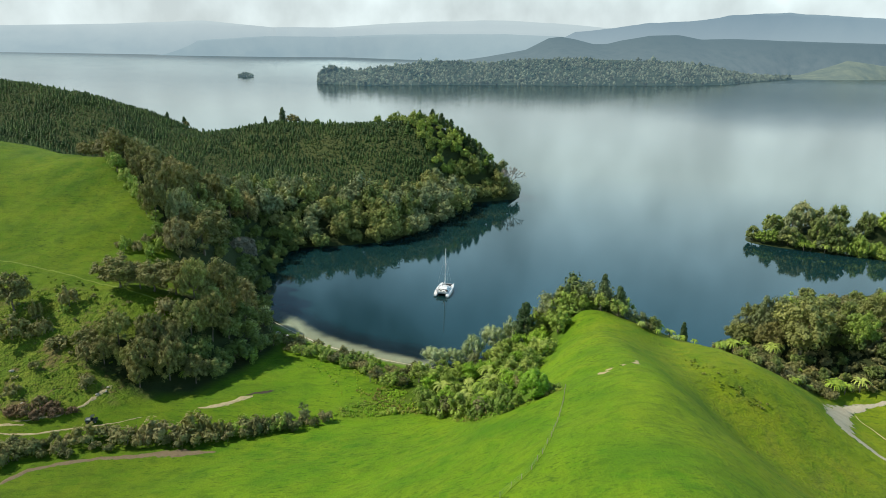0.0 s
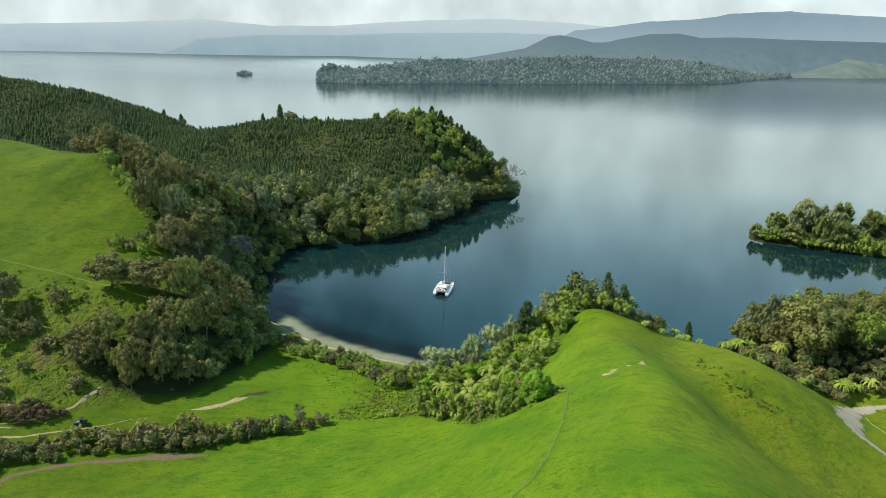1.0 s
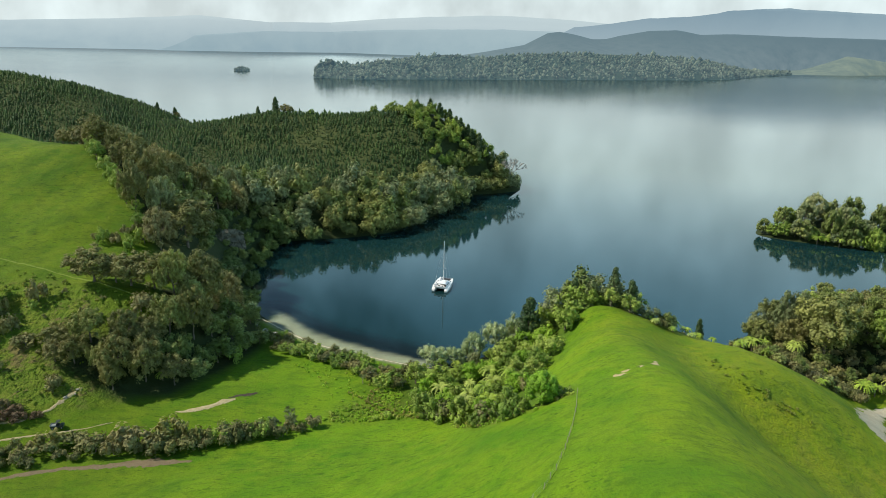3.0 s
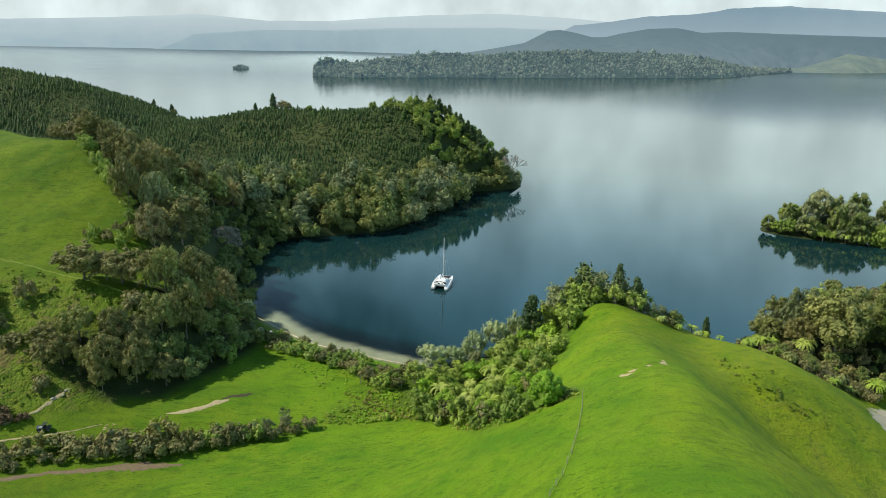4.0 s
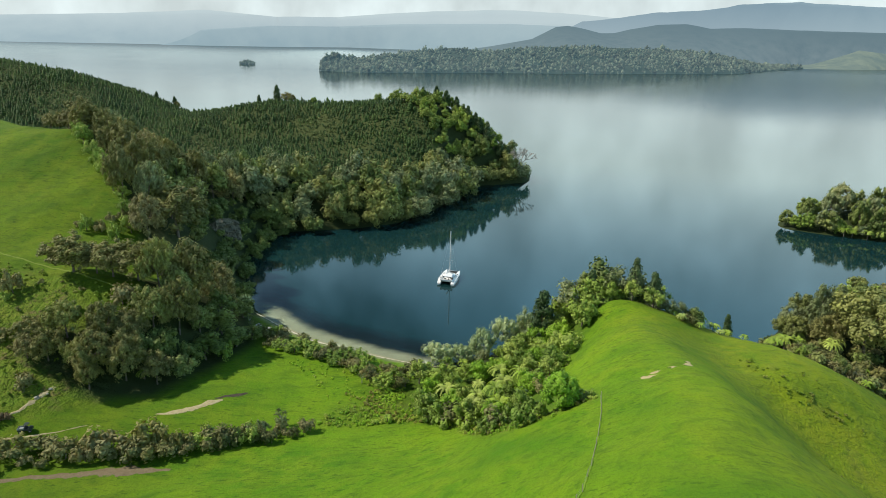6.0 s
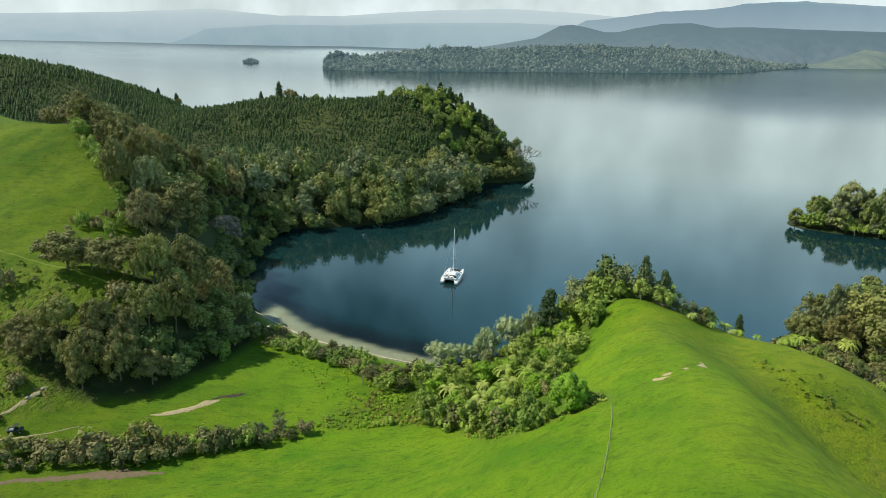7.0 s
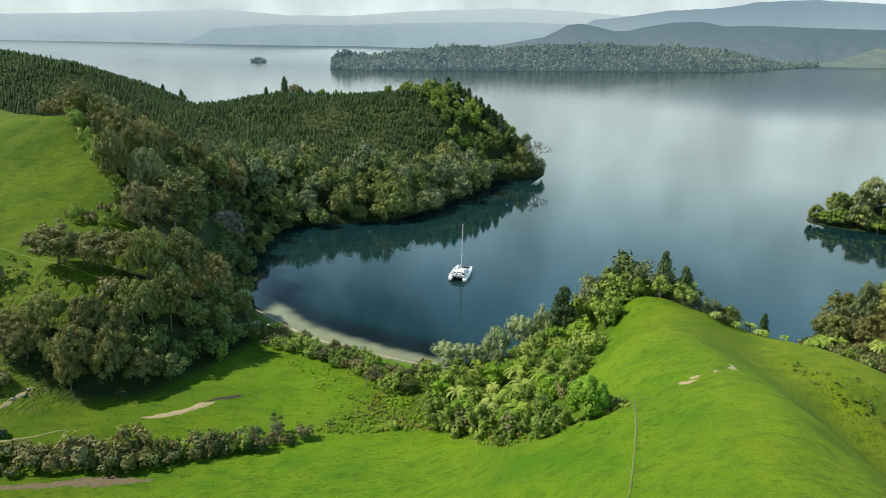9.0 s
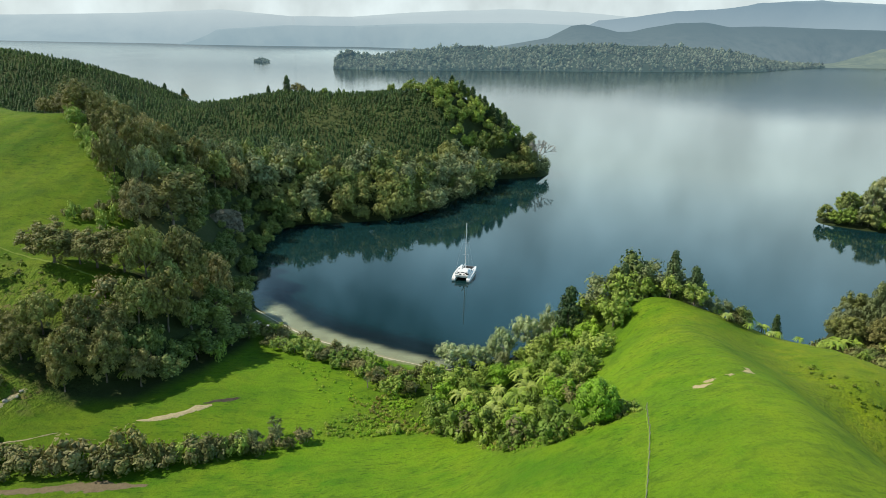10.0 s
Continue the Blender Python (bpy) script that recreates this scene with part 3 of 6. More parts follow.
def build_ground():
    ys = np.concatenate([ground_axis(60, 260, 1.4, -400, 260)[:-1], np.arange(260, 600, 2.6), ground_axis(600, 640, 8, 600, 4900)[0:]])
    xs = np.concatenate([ground_axis(-365, -160, 3.0, -4900, -160)[:-1], np.arange(-160, 125, 1.4), ground_axis(125, 270, 3.0, 125, 4900)])
    X, Y = np.meshgrid(xs, ys)
    Z = height(X, Y)
    nx, ny = len(xs), len(ys)
    idx = np.arange(nx * ny).reshape(ny, nx)
    faces = np.stack([idx[:-1, :-1], idx[:-1, 1:], idx[1:, 1:], idx[1:, :-1]], -1).reshape(-1, 4)
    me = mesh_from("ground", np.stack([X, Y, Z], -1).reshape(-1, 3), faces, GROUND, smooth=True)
    x, y, z = X.ravel(), Y.ravel(), Z.ravel()
    beach = np.clip(1.6 - dist_line(BEACH, x, y) / 1.5, 0, 1) * (z < 0.9)
    shelf = (z < 0.1) * np.clip(1 - (np.maximum(dist_line(BEACH, x, y), 0) - 16) / 3, 0, 1)
    smooth = lambda v: np.clip(v, 0, 1) ** 2 * (3 - 2 * np.clip(v, 0, 1))
    masks = {
        "west_dark": smooth((-28 - x) / 55),
        "dry": smooth((x - 20 - 4 * np.sin(y * 0.11)) / 34),
        "sand": np.clip(beach + shelf, 0, 1),
        "deep": np.clip((-0.60 - z + 0.2 * np.sin(x * 0.9) * np.sin(y * 0.7)) / 0.9, 0, 1),
        "rough": np.maximum.reduce([soft_region(ROUGH_SLOPE, x, y, 9), 0.55 * soft_region(REEDS, x, y, 5), 0.6 * soft_region(REED_EDGE, x, y, 3), 0.22 * soft_region(GULLY, x, y, 9)]),
        "young_wood": soft_region(PLANTATION, x, y, 4),
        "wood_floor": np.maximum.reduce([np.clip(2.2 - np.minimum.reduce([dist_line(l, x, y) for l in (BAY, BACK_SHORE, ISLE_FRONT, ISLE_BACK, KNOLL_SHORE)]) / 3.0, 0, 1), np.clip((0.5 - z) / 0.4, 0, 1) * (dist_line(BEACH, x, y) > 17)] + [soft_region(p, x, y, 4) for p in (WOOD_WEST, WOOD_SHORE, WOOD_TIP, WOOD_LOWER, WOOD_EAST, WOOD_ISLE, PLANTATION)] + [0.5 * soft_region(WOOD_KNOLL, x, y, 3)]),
    }
    for name, v in masks.items():
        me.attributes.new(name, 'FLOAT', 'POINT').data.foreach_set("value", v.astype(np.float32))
    return tagged(new("ground", me), "rolling bright green sheep pasture falling to a lake", "ground", kind="structure")


build_ground()


def build_water():
    xs, ys = ground_axis(-80, 16, 1.5, -4900, 4900), ground_axis(170, 236, 1.5, -4900, 4900)
    X, Y = np.meshgrid(xs, ys)
    idx = np.arange(X.size).reshape(X.shape)
    faces = np.stack([idx[:-1, :-1], idx[:-1, 1:], idx[1:, 1:], idx[1:, :-1]], -1).reshape(-1, 4)
    me = mesh_from("lake", np.stack([X, Y, X * 0], -1).reshape(-1, 3), faces, WATER, smooth=True)
    shallow = np.clip(1 - (dist_line(BEACH, X.ravel(), Y.ravel()) - 9) / 5, 0, 1)
    me.attributes.new("shallow", 'FLOAT', 'POINT').data.foreach_set("value", shallow.astype(np.float32))
    ob = tagged(new("lake", me), "calm dark blue lake water mirroring sky and trees", "lake", kind="structure")
    ob.visible_shadow = False


build_water()


def drape(name, line, widths, mat, label, category, lift=0.06, seed=0, step=0.6, ragged=0.55):
    """A strip laid on the ground along a line, each side ragged for itself and worn out towards the margin."""
    rng = random.Random(seed)
    n_across = 7
    total = [np.array(p, float) for p in line]
    rows, left, right = [], 1.0, 1.0
    for k, (a, b) in enumerate(zip(total, total[1:])):
        n = max(1, int(np.hypot(*(b - a)) / step))
        for i in range(n + (k == len(total) - 2)):
            s = i / n
            w = widths[k] * (1 - s) + widths[k + 1] * s
            d = (b - a) / np.hypot(*(b - a))
            left = (1 - ragged) * left + ragged * rng.uniform(0.2, 1.9)
            right = (1 - ragged) * right + ragged * rng.uniform(0.2, 1.9)
            rows.append((a + (b - a) * s, np.array([-d[1], d[0]]), w * left / 2, w * right / 2))
    verts, faces, edge = [], [], []
    for i, (p, nrm, wl, wr) in enumerate(rows):
        end = min(1.0, min(i, len(rows) - 1 - i) / 3)
        for j in range(n_across):
            u = 2 * j / (n_across - 1) - 1
            q = p + nrm * (u * (wr if u > 0 else wl))
            verts.append((q[0], q[1]))
            edge.append(max(abs(u), 1 - end))
    v = np.array(verts)
    z = height(v[:, 0], v[:, 1]) + 0.04 + lift - 0.17 * np.array(edge) ** 2
    for i in range(len(rows) - 1):
        for j in range(n_across - 1):
            a = i * n_across + j
            faces.append((a, a + 1, a + 1 + n_across, a + n_across))
    me = mesh_from(name, np.column_stack([v, z]), np.array(faces), mat, smooth=True)
    me.attributes.new("edge", 'FLOAT', 'POINT').data.foreach_set("value", np.array(edge, np.float32))
    return tagged(new(name, me), label, category, kind="structure")


def worn(name, low, high, grass=(0.085, 0.175, 0.012)):
    """Bare earth that frays into turf along its margin."""
    m, nt, b = material(name)
    pos = position(nt)
    n1 = noise_tex(nt, 0.9, 6, 0.7, pos).outputs["Fac"]
    n2 = noise_tex(nt, 4.0, 4, 0.7, pos).outputs["Fac"]
    col = mix(nt, ramp(nt, math_node(nt, 'MULTIPLY', math_node(nt, 'ADD', n1, n2), 0.5), grey(0.35, 0.65)), low, high)
    e = math_node(nt, 'ADD', attribute(nt, "edge"), math_node(nt, 'MULTIPLY', math_node(nt, 'SUBTRACT', n1, 0.5), 2.2))
    col = mix(nt, ramp(nt, e, grey(0.62, 0.86)), col, mix(nt, n2, tuple(c * 0.6 for c in grass), grass))
    nt.links.new(col, b.inputs["Base Color"])
    b.inputs["Roughness"].default_value = 0.95
    b.inputs["Specular IOR Level"].default_value = 0.1
    bump(nt, n2, b, 0.6, 0.15)
    return m


CLAY = worn("bare_clay", (0.30, 0.245, 0.125), (0.52, 0.445, 0.265))
GRAVEL = worn("pale_gravel", (0.34, 0.305, 0.215), (0.50, 0.455, 0.335))
MUD = worn("brown_mud", (0.135, 0.105, 0.060), (0.225, 0.180, 0.110))
DARKMUD = worn("wet_mud", (0.045, 0.038, 0.028), (0.10, 0.085, 0.06))

# ---- far land ----


def ridge_land(name, front, crest, depth, mat, label, category, seed, rough=0.06, skirt=0.0, foot=0.8):
    """A long hill: a front shore line (x, y), a crest line (x, y, z) above it and a back that falls away."""
    rng = np.random.RandomState(seed)
    n, m = 160, 14

    def walk_line(line, k):
        line = np.array(line, float)
        d = np.concatenate([[0], np.cumsum(np.hypot(*np.diff(line[:, :2], axis=0).T))])
        s = np.linspace(0, d[-1], k)
        return np.stack([np.interp(s, d, line[:, i]) for i in range(line.shape[1])], 1)
    f, c = walk_line(front, n), walk_line(crest, n)
    wob = np.convolve(rng.normal(0, 1, n + 20), np.ones(6) / 6, 'valid')[:n]
    verts = []
    for j in range(m + 4):
        u = min(j / m, 1.0)
        row = np.zeros((n, 3))
        row[:, :2] = f + (c[:, :2] - f) * u
        spur = np.sin(np.arange(n) * 0.45 + 3 * u + seed) * np.sin(np.arange(n) * 0.17 + seed)
        row[:, 2] = c[:, 2] * (u ** foot) * (1 + rough * 2.2 * spur * (1 - u) * 2 * u) + c[:, 2] * rough * wob * u * 0.35
        if j > m:
            back = (j - m) / 3
            row[:, 1] += depth * back
            row[:, 2] *= 1 - back
        if j == 0:
            row[:, 2] = skirt
        verts.append(row)
    v = np.concatenate(verts)
    idx = np.arange(n * (m + 4)).reshape(m + 4, n)
    faces = np.stack([idx[:-1, :-1], idx[:-1, 1:], idx[1:, 1:], idx[1:, :-1]], -1).reshape(-1, 4)
    return tagged(new(name, mesh_from(name, v, faces, mat, smooth=True)), label, category, kind="structure"), v.reshape(m + 4, n, 3)


# aerial haze is painted into these emission colours; the hills themselves give no light
FAR_D = haze_material("hazy_far_range", (0.360, 0.465, 0.520), (0.385, 0.490, 0.540), 0.004, 0.95, crest=(0.235, 0.340, 0.410), rise=300.0)
FAR_E = haze_material("hazy_far_shore", (0.345, 0.455, 0.510), (0.385, 0.495, 0.540), 0.004, 0.95, crest=(0.520, 0.620, 0.650), rise=190.0)
FAR_E2 = haze_material("hazy_near_shore", (0.300, 0.415, 0.470), (0.340, 0.455, 0.500), 0.006, 0.95, crest=(0.375, 0.485, 0.530), rise=160.0)
FAR_B = haze_material("hazy_wooded_hill", (0.150, 0.225, 0.262), (0.225, 0.298, 0.325), 0.022, 0.85, crest=(0.122, 0.195, 0.236), rise=160.0)
FAR_C = haze_material("hazy_pasture_hill", (0.165, 0.235, 0.225), (0.270, 0.335, 0.270), 0.02, 0.85)
# peninsula floor: haze glow again, painted darker so gaps between crowns look shaded
PEN_GROUND = haze_material("hazy_wood_floor", (0.050, 0.090, 0.110), (0.075, 0.118, 0.132), 0.02, 0.85, (0.04, 0.055, 0.04))

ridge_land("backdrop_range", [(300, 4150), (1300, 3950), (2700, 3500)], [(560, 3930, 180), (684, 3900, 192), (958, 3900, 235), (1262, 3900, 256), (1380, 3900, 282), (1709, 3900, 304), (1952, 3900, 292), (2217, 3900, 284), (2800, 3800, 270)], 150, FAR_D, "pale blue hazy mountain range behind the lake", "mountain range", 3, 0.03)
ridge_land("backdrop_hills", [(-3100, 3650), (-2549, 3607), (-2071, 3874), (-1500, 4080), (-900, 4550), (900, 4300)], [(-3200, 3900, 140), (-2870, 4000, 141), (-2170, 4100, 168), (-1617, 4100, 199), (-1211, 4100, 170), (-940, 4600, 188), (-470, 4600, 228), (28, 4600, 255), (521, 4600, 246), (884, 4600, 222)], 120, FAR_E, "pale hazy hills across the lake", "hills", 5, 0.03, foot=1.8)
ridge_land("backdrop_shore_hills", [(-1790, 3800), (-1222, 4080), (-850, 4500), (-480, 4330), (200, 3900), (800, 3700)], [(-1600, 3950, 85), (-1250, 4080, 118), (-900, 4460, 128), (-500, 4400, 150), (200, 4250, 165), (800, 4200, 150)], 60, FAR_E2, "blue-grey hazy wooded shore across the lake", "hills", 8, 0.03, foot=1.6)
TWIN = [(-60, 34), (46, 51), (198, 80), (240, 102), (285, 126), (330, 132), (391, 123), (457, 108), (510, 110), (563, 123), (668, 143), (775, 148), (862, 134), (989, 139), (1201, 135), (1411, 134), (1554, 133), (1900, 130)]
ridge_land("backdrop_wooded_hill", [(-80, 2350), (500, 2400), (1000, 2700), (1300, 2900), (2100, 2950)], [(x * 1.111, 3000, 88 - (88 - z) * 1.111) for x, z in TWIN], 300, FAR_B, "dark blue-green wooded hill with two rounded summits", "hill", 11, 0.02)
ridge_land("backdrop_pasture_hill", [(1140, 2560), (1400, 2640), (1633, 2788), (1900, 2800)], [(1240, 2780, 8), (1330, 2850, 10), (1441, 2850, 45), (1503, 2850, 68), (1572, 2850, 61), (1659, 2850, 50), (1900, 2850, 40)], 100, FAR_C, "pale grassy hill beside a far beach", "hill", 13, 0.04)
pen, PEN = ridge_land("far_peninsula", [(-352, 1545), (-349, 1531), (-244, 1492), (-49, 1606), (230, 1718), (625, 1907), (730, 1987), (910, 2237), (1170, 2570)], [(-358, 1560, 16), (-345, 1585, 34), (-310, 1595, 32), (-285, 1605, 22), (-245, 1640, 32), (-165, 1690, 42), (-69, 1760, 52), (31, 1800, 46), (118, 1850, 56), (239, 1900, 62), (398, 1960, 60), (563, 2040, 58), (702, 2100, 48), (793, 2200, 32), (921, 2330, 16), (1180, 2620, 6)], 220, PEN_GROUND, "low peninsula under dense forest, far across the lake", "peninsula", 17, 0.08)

# ---- trees ----


def ico_points(sub):
    bm = bmesh.new()
    bmesh.ops.create_icosphere(bm, subdivisions=sub, radius=1.0)
    v = np.array([q.co[:] for q in bm.verts])
    f = np.array([[q.index for q in p.verts] for p in bm.faces])
    bm.free()
    return v, f


ICO2 = ico_points(2)


def leaf_cards(centres, radii, per, size, rng, up=0.22, tall=1.0):
    """Leaf clumps strewn over the outside of lobes: bent four-cornered sprays, each facing its own way."""
    n = len(centres) * per
    c = np.repeat(centres, per, 0)
    r = np.repeat(radii, per)[:, None]
    d = rng.normal(size=(n, 3))
    d[:, 2] = d[:, 2] * 0.9 + 0.25
    d /= np.linalg.norm(d, axis=1, keepdims=True)
    p = c + d * r * rng.uniform(0.72, 1.16, (n, 1)) * np.array([1, 1, tall])
    nrm = d + rng.normal(scale=0.28, size=(n, 3)) + np.array([0, 0, up])
    nrm /= np.linalg.norm(nrm, axis=1, keepdims=True)
    t = np.cross(nrm, rng.normal(size=(n, 3)))
    t /= np.linalg.norm(t, axis=1, keepdims=True)
    b = np.cross(nrm, t)
    s = size * rng.uniform(0.6, 1.35, (n, 1))
    q = np.stack([p - t * s, p - b * s * 0.62 - nrm * s * 0.22, p + t * s, p + b * s * 0.62 - nrm * s * 0.22], 1).reshape(-1, 3)
    return q, np.arange(n * 4).reshape(-1, 4)


OCTA = (np.array([(1, 0, 0), (-1, 0, 0), (0, 1, 0), (0, -1, 0), (0, 0, 1), (0, 0, -1)], float), np.array([(0, 2, 4), (2, 1, 4), (1, 3, 4), (3, 0, 4), (2, 0, 5), (1, 2, 5), (3, 1, 5), (0, 3, 5)]))


def cores(centres, radii, rng, scale=0.64):
    """Dense inner twigs of each lobe."""
    v, f = OCTA
    vs = centres[:, None, :] + v[None] * (radii[:, None, None] * scale * rng.uniform(0.85, 1.15, (len(centres), len(v), 1)))
    fs = f[None] + (np.arange(len(centres)) * len(v))[:, None, None]
    return vs.reshape(-1, 3), fs.reshape(-1, 3)


def crown_arrays(kind, seed, width=5.0, tall=7.0, base=3.0, lobes=30, per=60, size=0.34, lobe=1.5, shell=0.55, core=0.62):
    """Points and faces of a crown that fills a rounded hull of the given half width and height above base."""
    rng = np.random.RandomState(seed)
    if kind == "cone":
        k = np.linspace(0, 1, lobes)
        ang = rng.uniform(0, 2 * np.pi, lobes)
        rad = width * (1 - k ** 2.2) ** 0.9 * rng.uniform(0.35, 0.85, lobes)
        c = np.stack([np.cos(ang) * rad, np.sin(ang) * rad, base + k * tall], 1)
        r = lobe * (1.05 - 0.45 * k) * rng.uniform(0.75, 1.2, lobes)
    else:
        d = rng.normal(size=(lobes, 3))
        d[:, 2] = np.abs(d[:, 2]) - 0.45
        d /= np.linalg.norm(d, axis=1, keepdims=True)
        s = rng.uniform(shell, 1.0, (lobes, 1)) * (1 + 0.18 * (shell < 0.8) * np.sin(3 * np.arctan2(d[:, 1:2], d[:, :1]) + seed))
        c = d * s * np.array([width - lobe * 0.5, width - lobe * 0.5, tall * 0.55 - lobe * 0.4])
        c[:, 2] += base + tall * 0.45
        r = lobe * rng.uniform(0.7, 1.25, lobes)
    qv, qf = leaf_cards(c, r, per, size, rng)
    cv, cf = cores(c, r, rng, core)
    return qv, qf, cv, cf, c, r


def crown_mesh(name, mat, arrays, seed):
    qv, qf, cv, cf, c, r = arrays
    me = bpy.data.meshes.new(name)
    verts = np.concatenate([qv, cv])
    faces = [tuple(f) for f in qf.tolist()] + [tuple(f) for f in (cf + len(qv)).tolist()]
    me.from_pydata(verts.tolist(), [], faces)
    me.materials.append(mat)
    rng = np.random.RandomState(seed + 7)
    me.attributes.new("tint", 'FLOAT', 'POINT').data.foreach_set("value", np.zeros(len(verts), np.float32))
    me.polygons.foreach_set("use_smooth", [False] * len(qf) + [True] * len(cf))
    return me


def trunk_mesh(name, mat, h, r, targets, seed):
    """A tapered trunk with a slight lean and limbs that reach into the crown."""
    rng = random.Random(seed)
    bm = bmesh.new()
    p = Vector((0, 0, -0.6))
    for k in range(4):
        q = Vector((rng.uniform(-0.15, 0.15) * (k + 1), rng.uniform(-0.15, 0.15) * (k + 1), h * (k + 1) / 4))
        add_rod(bm, p, q, r * (1 - 0.18 * k), r * (1 - 0.18 * (k + 1)), 7)
        p = q
    for c in targets:
        c = Vector(c)
        start = Vector((0, 0, h * rng.uniform(0.5, 0.95)))
        mid = (start + c) / 2 + Vector((0, 0, -0.3))
        add_rod(bm, start, mid, r * 0.45, r * 0.3, 5)
        add_rod(bm, mid, c, r * 0.3, r * 0.1, 5)
    return bm_mesh(name, bm, mat, True)


def make_tree(name, label, category, group, leaf, bark, kind, seed, **shape):
    arr = crown_arrays(kind, seed, **shape)
    tree = tagged(new(name), label, category, group)
    c = arr[4]
    child("crown", crown_mesh("crown", leaf, arr, seed), tree)
    h = shape.get("base", 3.0) + shape.get("tall", 7.0) * (0.85 if kind == "cone" else 0.45)
    child("trunk", trunk_mesh("trunk", bark, h, 0.05 * h ** 0.9 + 0.06, [tuple(q) for q in c[::max(1, len(c) // 7)]], seed), tree)
    return tree


STOCK = {}


def stock(key, *args, **shape):
    STOCK.setdefault(key, []).append(make_tree(*args, **shape))


for s in range(2):
    stock("olive", "broadleaf_tree", "tall round-headed olive green broadleaf tree on the wooded slope", "tree", "trees of the wooded slopes", LEAF_OLIVE, BARK, "round", 10 + s, width=5.0 + 0.5 * s, tall=9.5 + s, base=0.3, lobes=48, per=36, size=0.33, lobe=1.45)
for s in range(3):
    stock("green", "native_tree", "bushy mid-green native tree in dense lakeside bush", "tree", "trees of the lakeside bush", LEAF_GREEN, BARK, "round", 30 + s, width=3.6 + 0.5 * s, tall=6.5 + s, base=0.6, lobes=27, per=36, size=0.35, lobe=1.25)
for s in range(2):
    stock("mid", "native_tree", "dense mid-green native tree in the hillside wood", "tree", "trees of the wooded slopes", LEAF_MID, BARK, "round", 90 + s, width=4.0, tall=8.6, base=0.4, lobes=30, per=36, size=0.36, lobe=1.35)
for s in range(2):
    stock("bright", "native_tree", "rounded bright green glossy-leaved tree", "tree", "bright green trees", LEAF_BRIGHT, BARK, "round", 80 + s, width=3.7, tall=6.4, base=0.2, lobes=34, per=48, size=0.27, lobe=1.2)
stock("ball", "round_tree", "compact ball-shaped bright green tree by the fence", "tree", "", LEAF_BRIGHT, BARK, "round", 85, width=3.1, tall=6.2, base=0.0, lobes=80, per=40, size=0.17, lobe=0.95, shell=0.88, core=0.82)
for s in range(2):
    stock("grey", "willow_tree", "pale grey-green willow with a soft rounded crown", "tree", "willows by the water", LEAF_GREY, BARK_PALE, "round", 40 + s, width=4.4 + s, tall=8.0, base=0.6, lobes=30, per=60, size=0.27, lobe=1.3)
for s in range(2):
    stock("willow", "willow_tree", "pale silvery willow at the edge of the water", "tree", "willows by the water", LEAF_WILLOW, BARK_PALE, "round", 44 + s, width=4.2, tall=7.5, base=0.2, lobes=34, per=44, size=0.26, lobe=1.2)
DOME = {"leafy_dome": LEAF_OLIVE, "pale_dome": LEAF_PALE, "grey_dome": LEAF_GREY, "green_dome": LEAF_GREEN}
DOME_LABEL = {"leafy_dome": "broad olive broadleaf tree with a billowing domed crown", "pale_dome": "broad pale olive broadleaf tree with a billowing crown", "grey_dome": "broad grey-green tree with a soft billowing crown", "green_dome": "broad fresh green native tree with a billowing crown"}
for key, leaf in DOME.items():
    for s in range(2):
        stock(key, "broadleaf_tree", DOME_LABEL[key], "tree", "spreading trees of the slopes", leaf, BARK, "round", 150 + s + 7 * len(key), width=6.0, tall=11.0, base=1.2 + s, lobes=92, per=42, size=0.31, lobe=1.2, shell=0.6, core=0.62)
for s in range(3):
    stock("isle", "broadleaf_tree", "dense fresh green tree on the wooded islet", "tree", "trees of the islet", (LEAF_GREEN, LEAF_MID, LEAF_GREY)[s], BARK, "round", 190 + s, width=5.0, tall=9.5, base=0.2, lobes=46, per=22, size=0.40, lobe=1.35, shell=0.66, core=0.8)
stock("rust", "shrub", "rust-brown half-bare bracken bush on the rough slope", "shrub", "scrub bushes", LEAF_RUST, BARK, "round", 57, width=2.2, tall=2.6, base=0.1, lobes=14, per=30, size=0.25, lobe=0.85)
for s in range(3):
    stock("shrub", "shrub", "low rounded olive-brown scrub bush on rough pasture", "shrub", "scrub bushes", (LEAF_BROWN, LEAF_OLIVE, LEAF_GREEN)[s], BARK, "round", 50 + s, width=2.0 + 0.3 * s, tall=2.9, base=0.1, lobes=14, per=30, size=0.27, lobe=0.85)
for s in range(2):
    stock("dark", "podocarp_tree", "dark upright conifer with a dense narrow crown", "tree", "dark conifers on the knoll", LEAF_DARK, BARK, "cone", 60 + s, width=2.7, tall=8.5 + 1.2 * s, base=1.2, lobes=44, per=44, size=0.32, lobe=1.45)


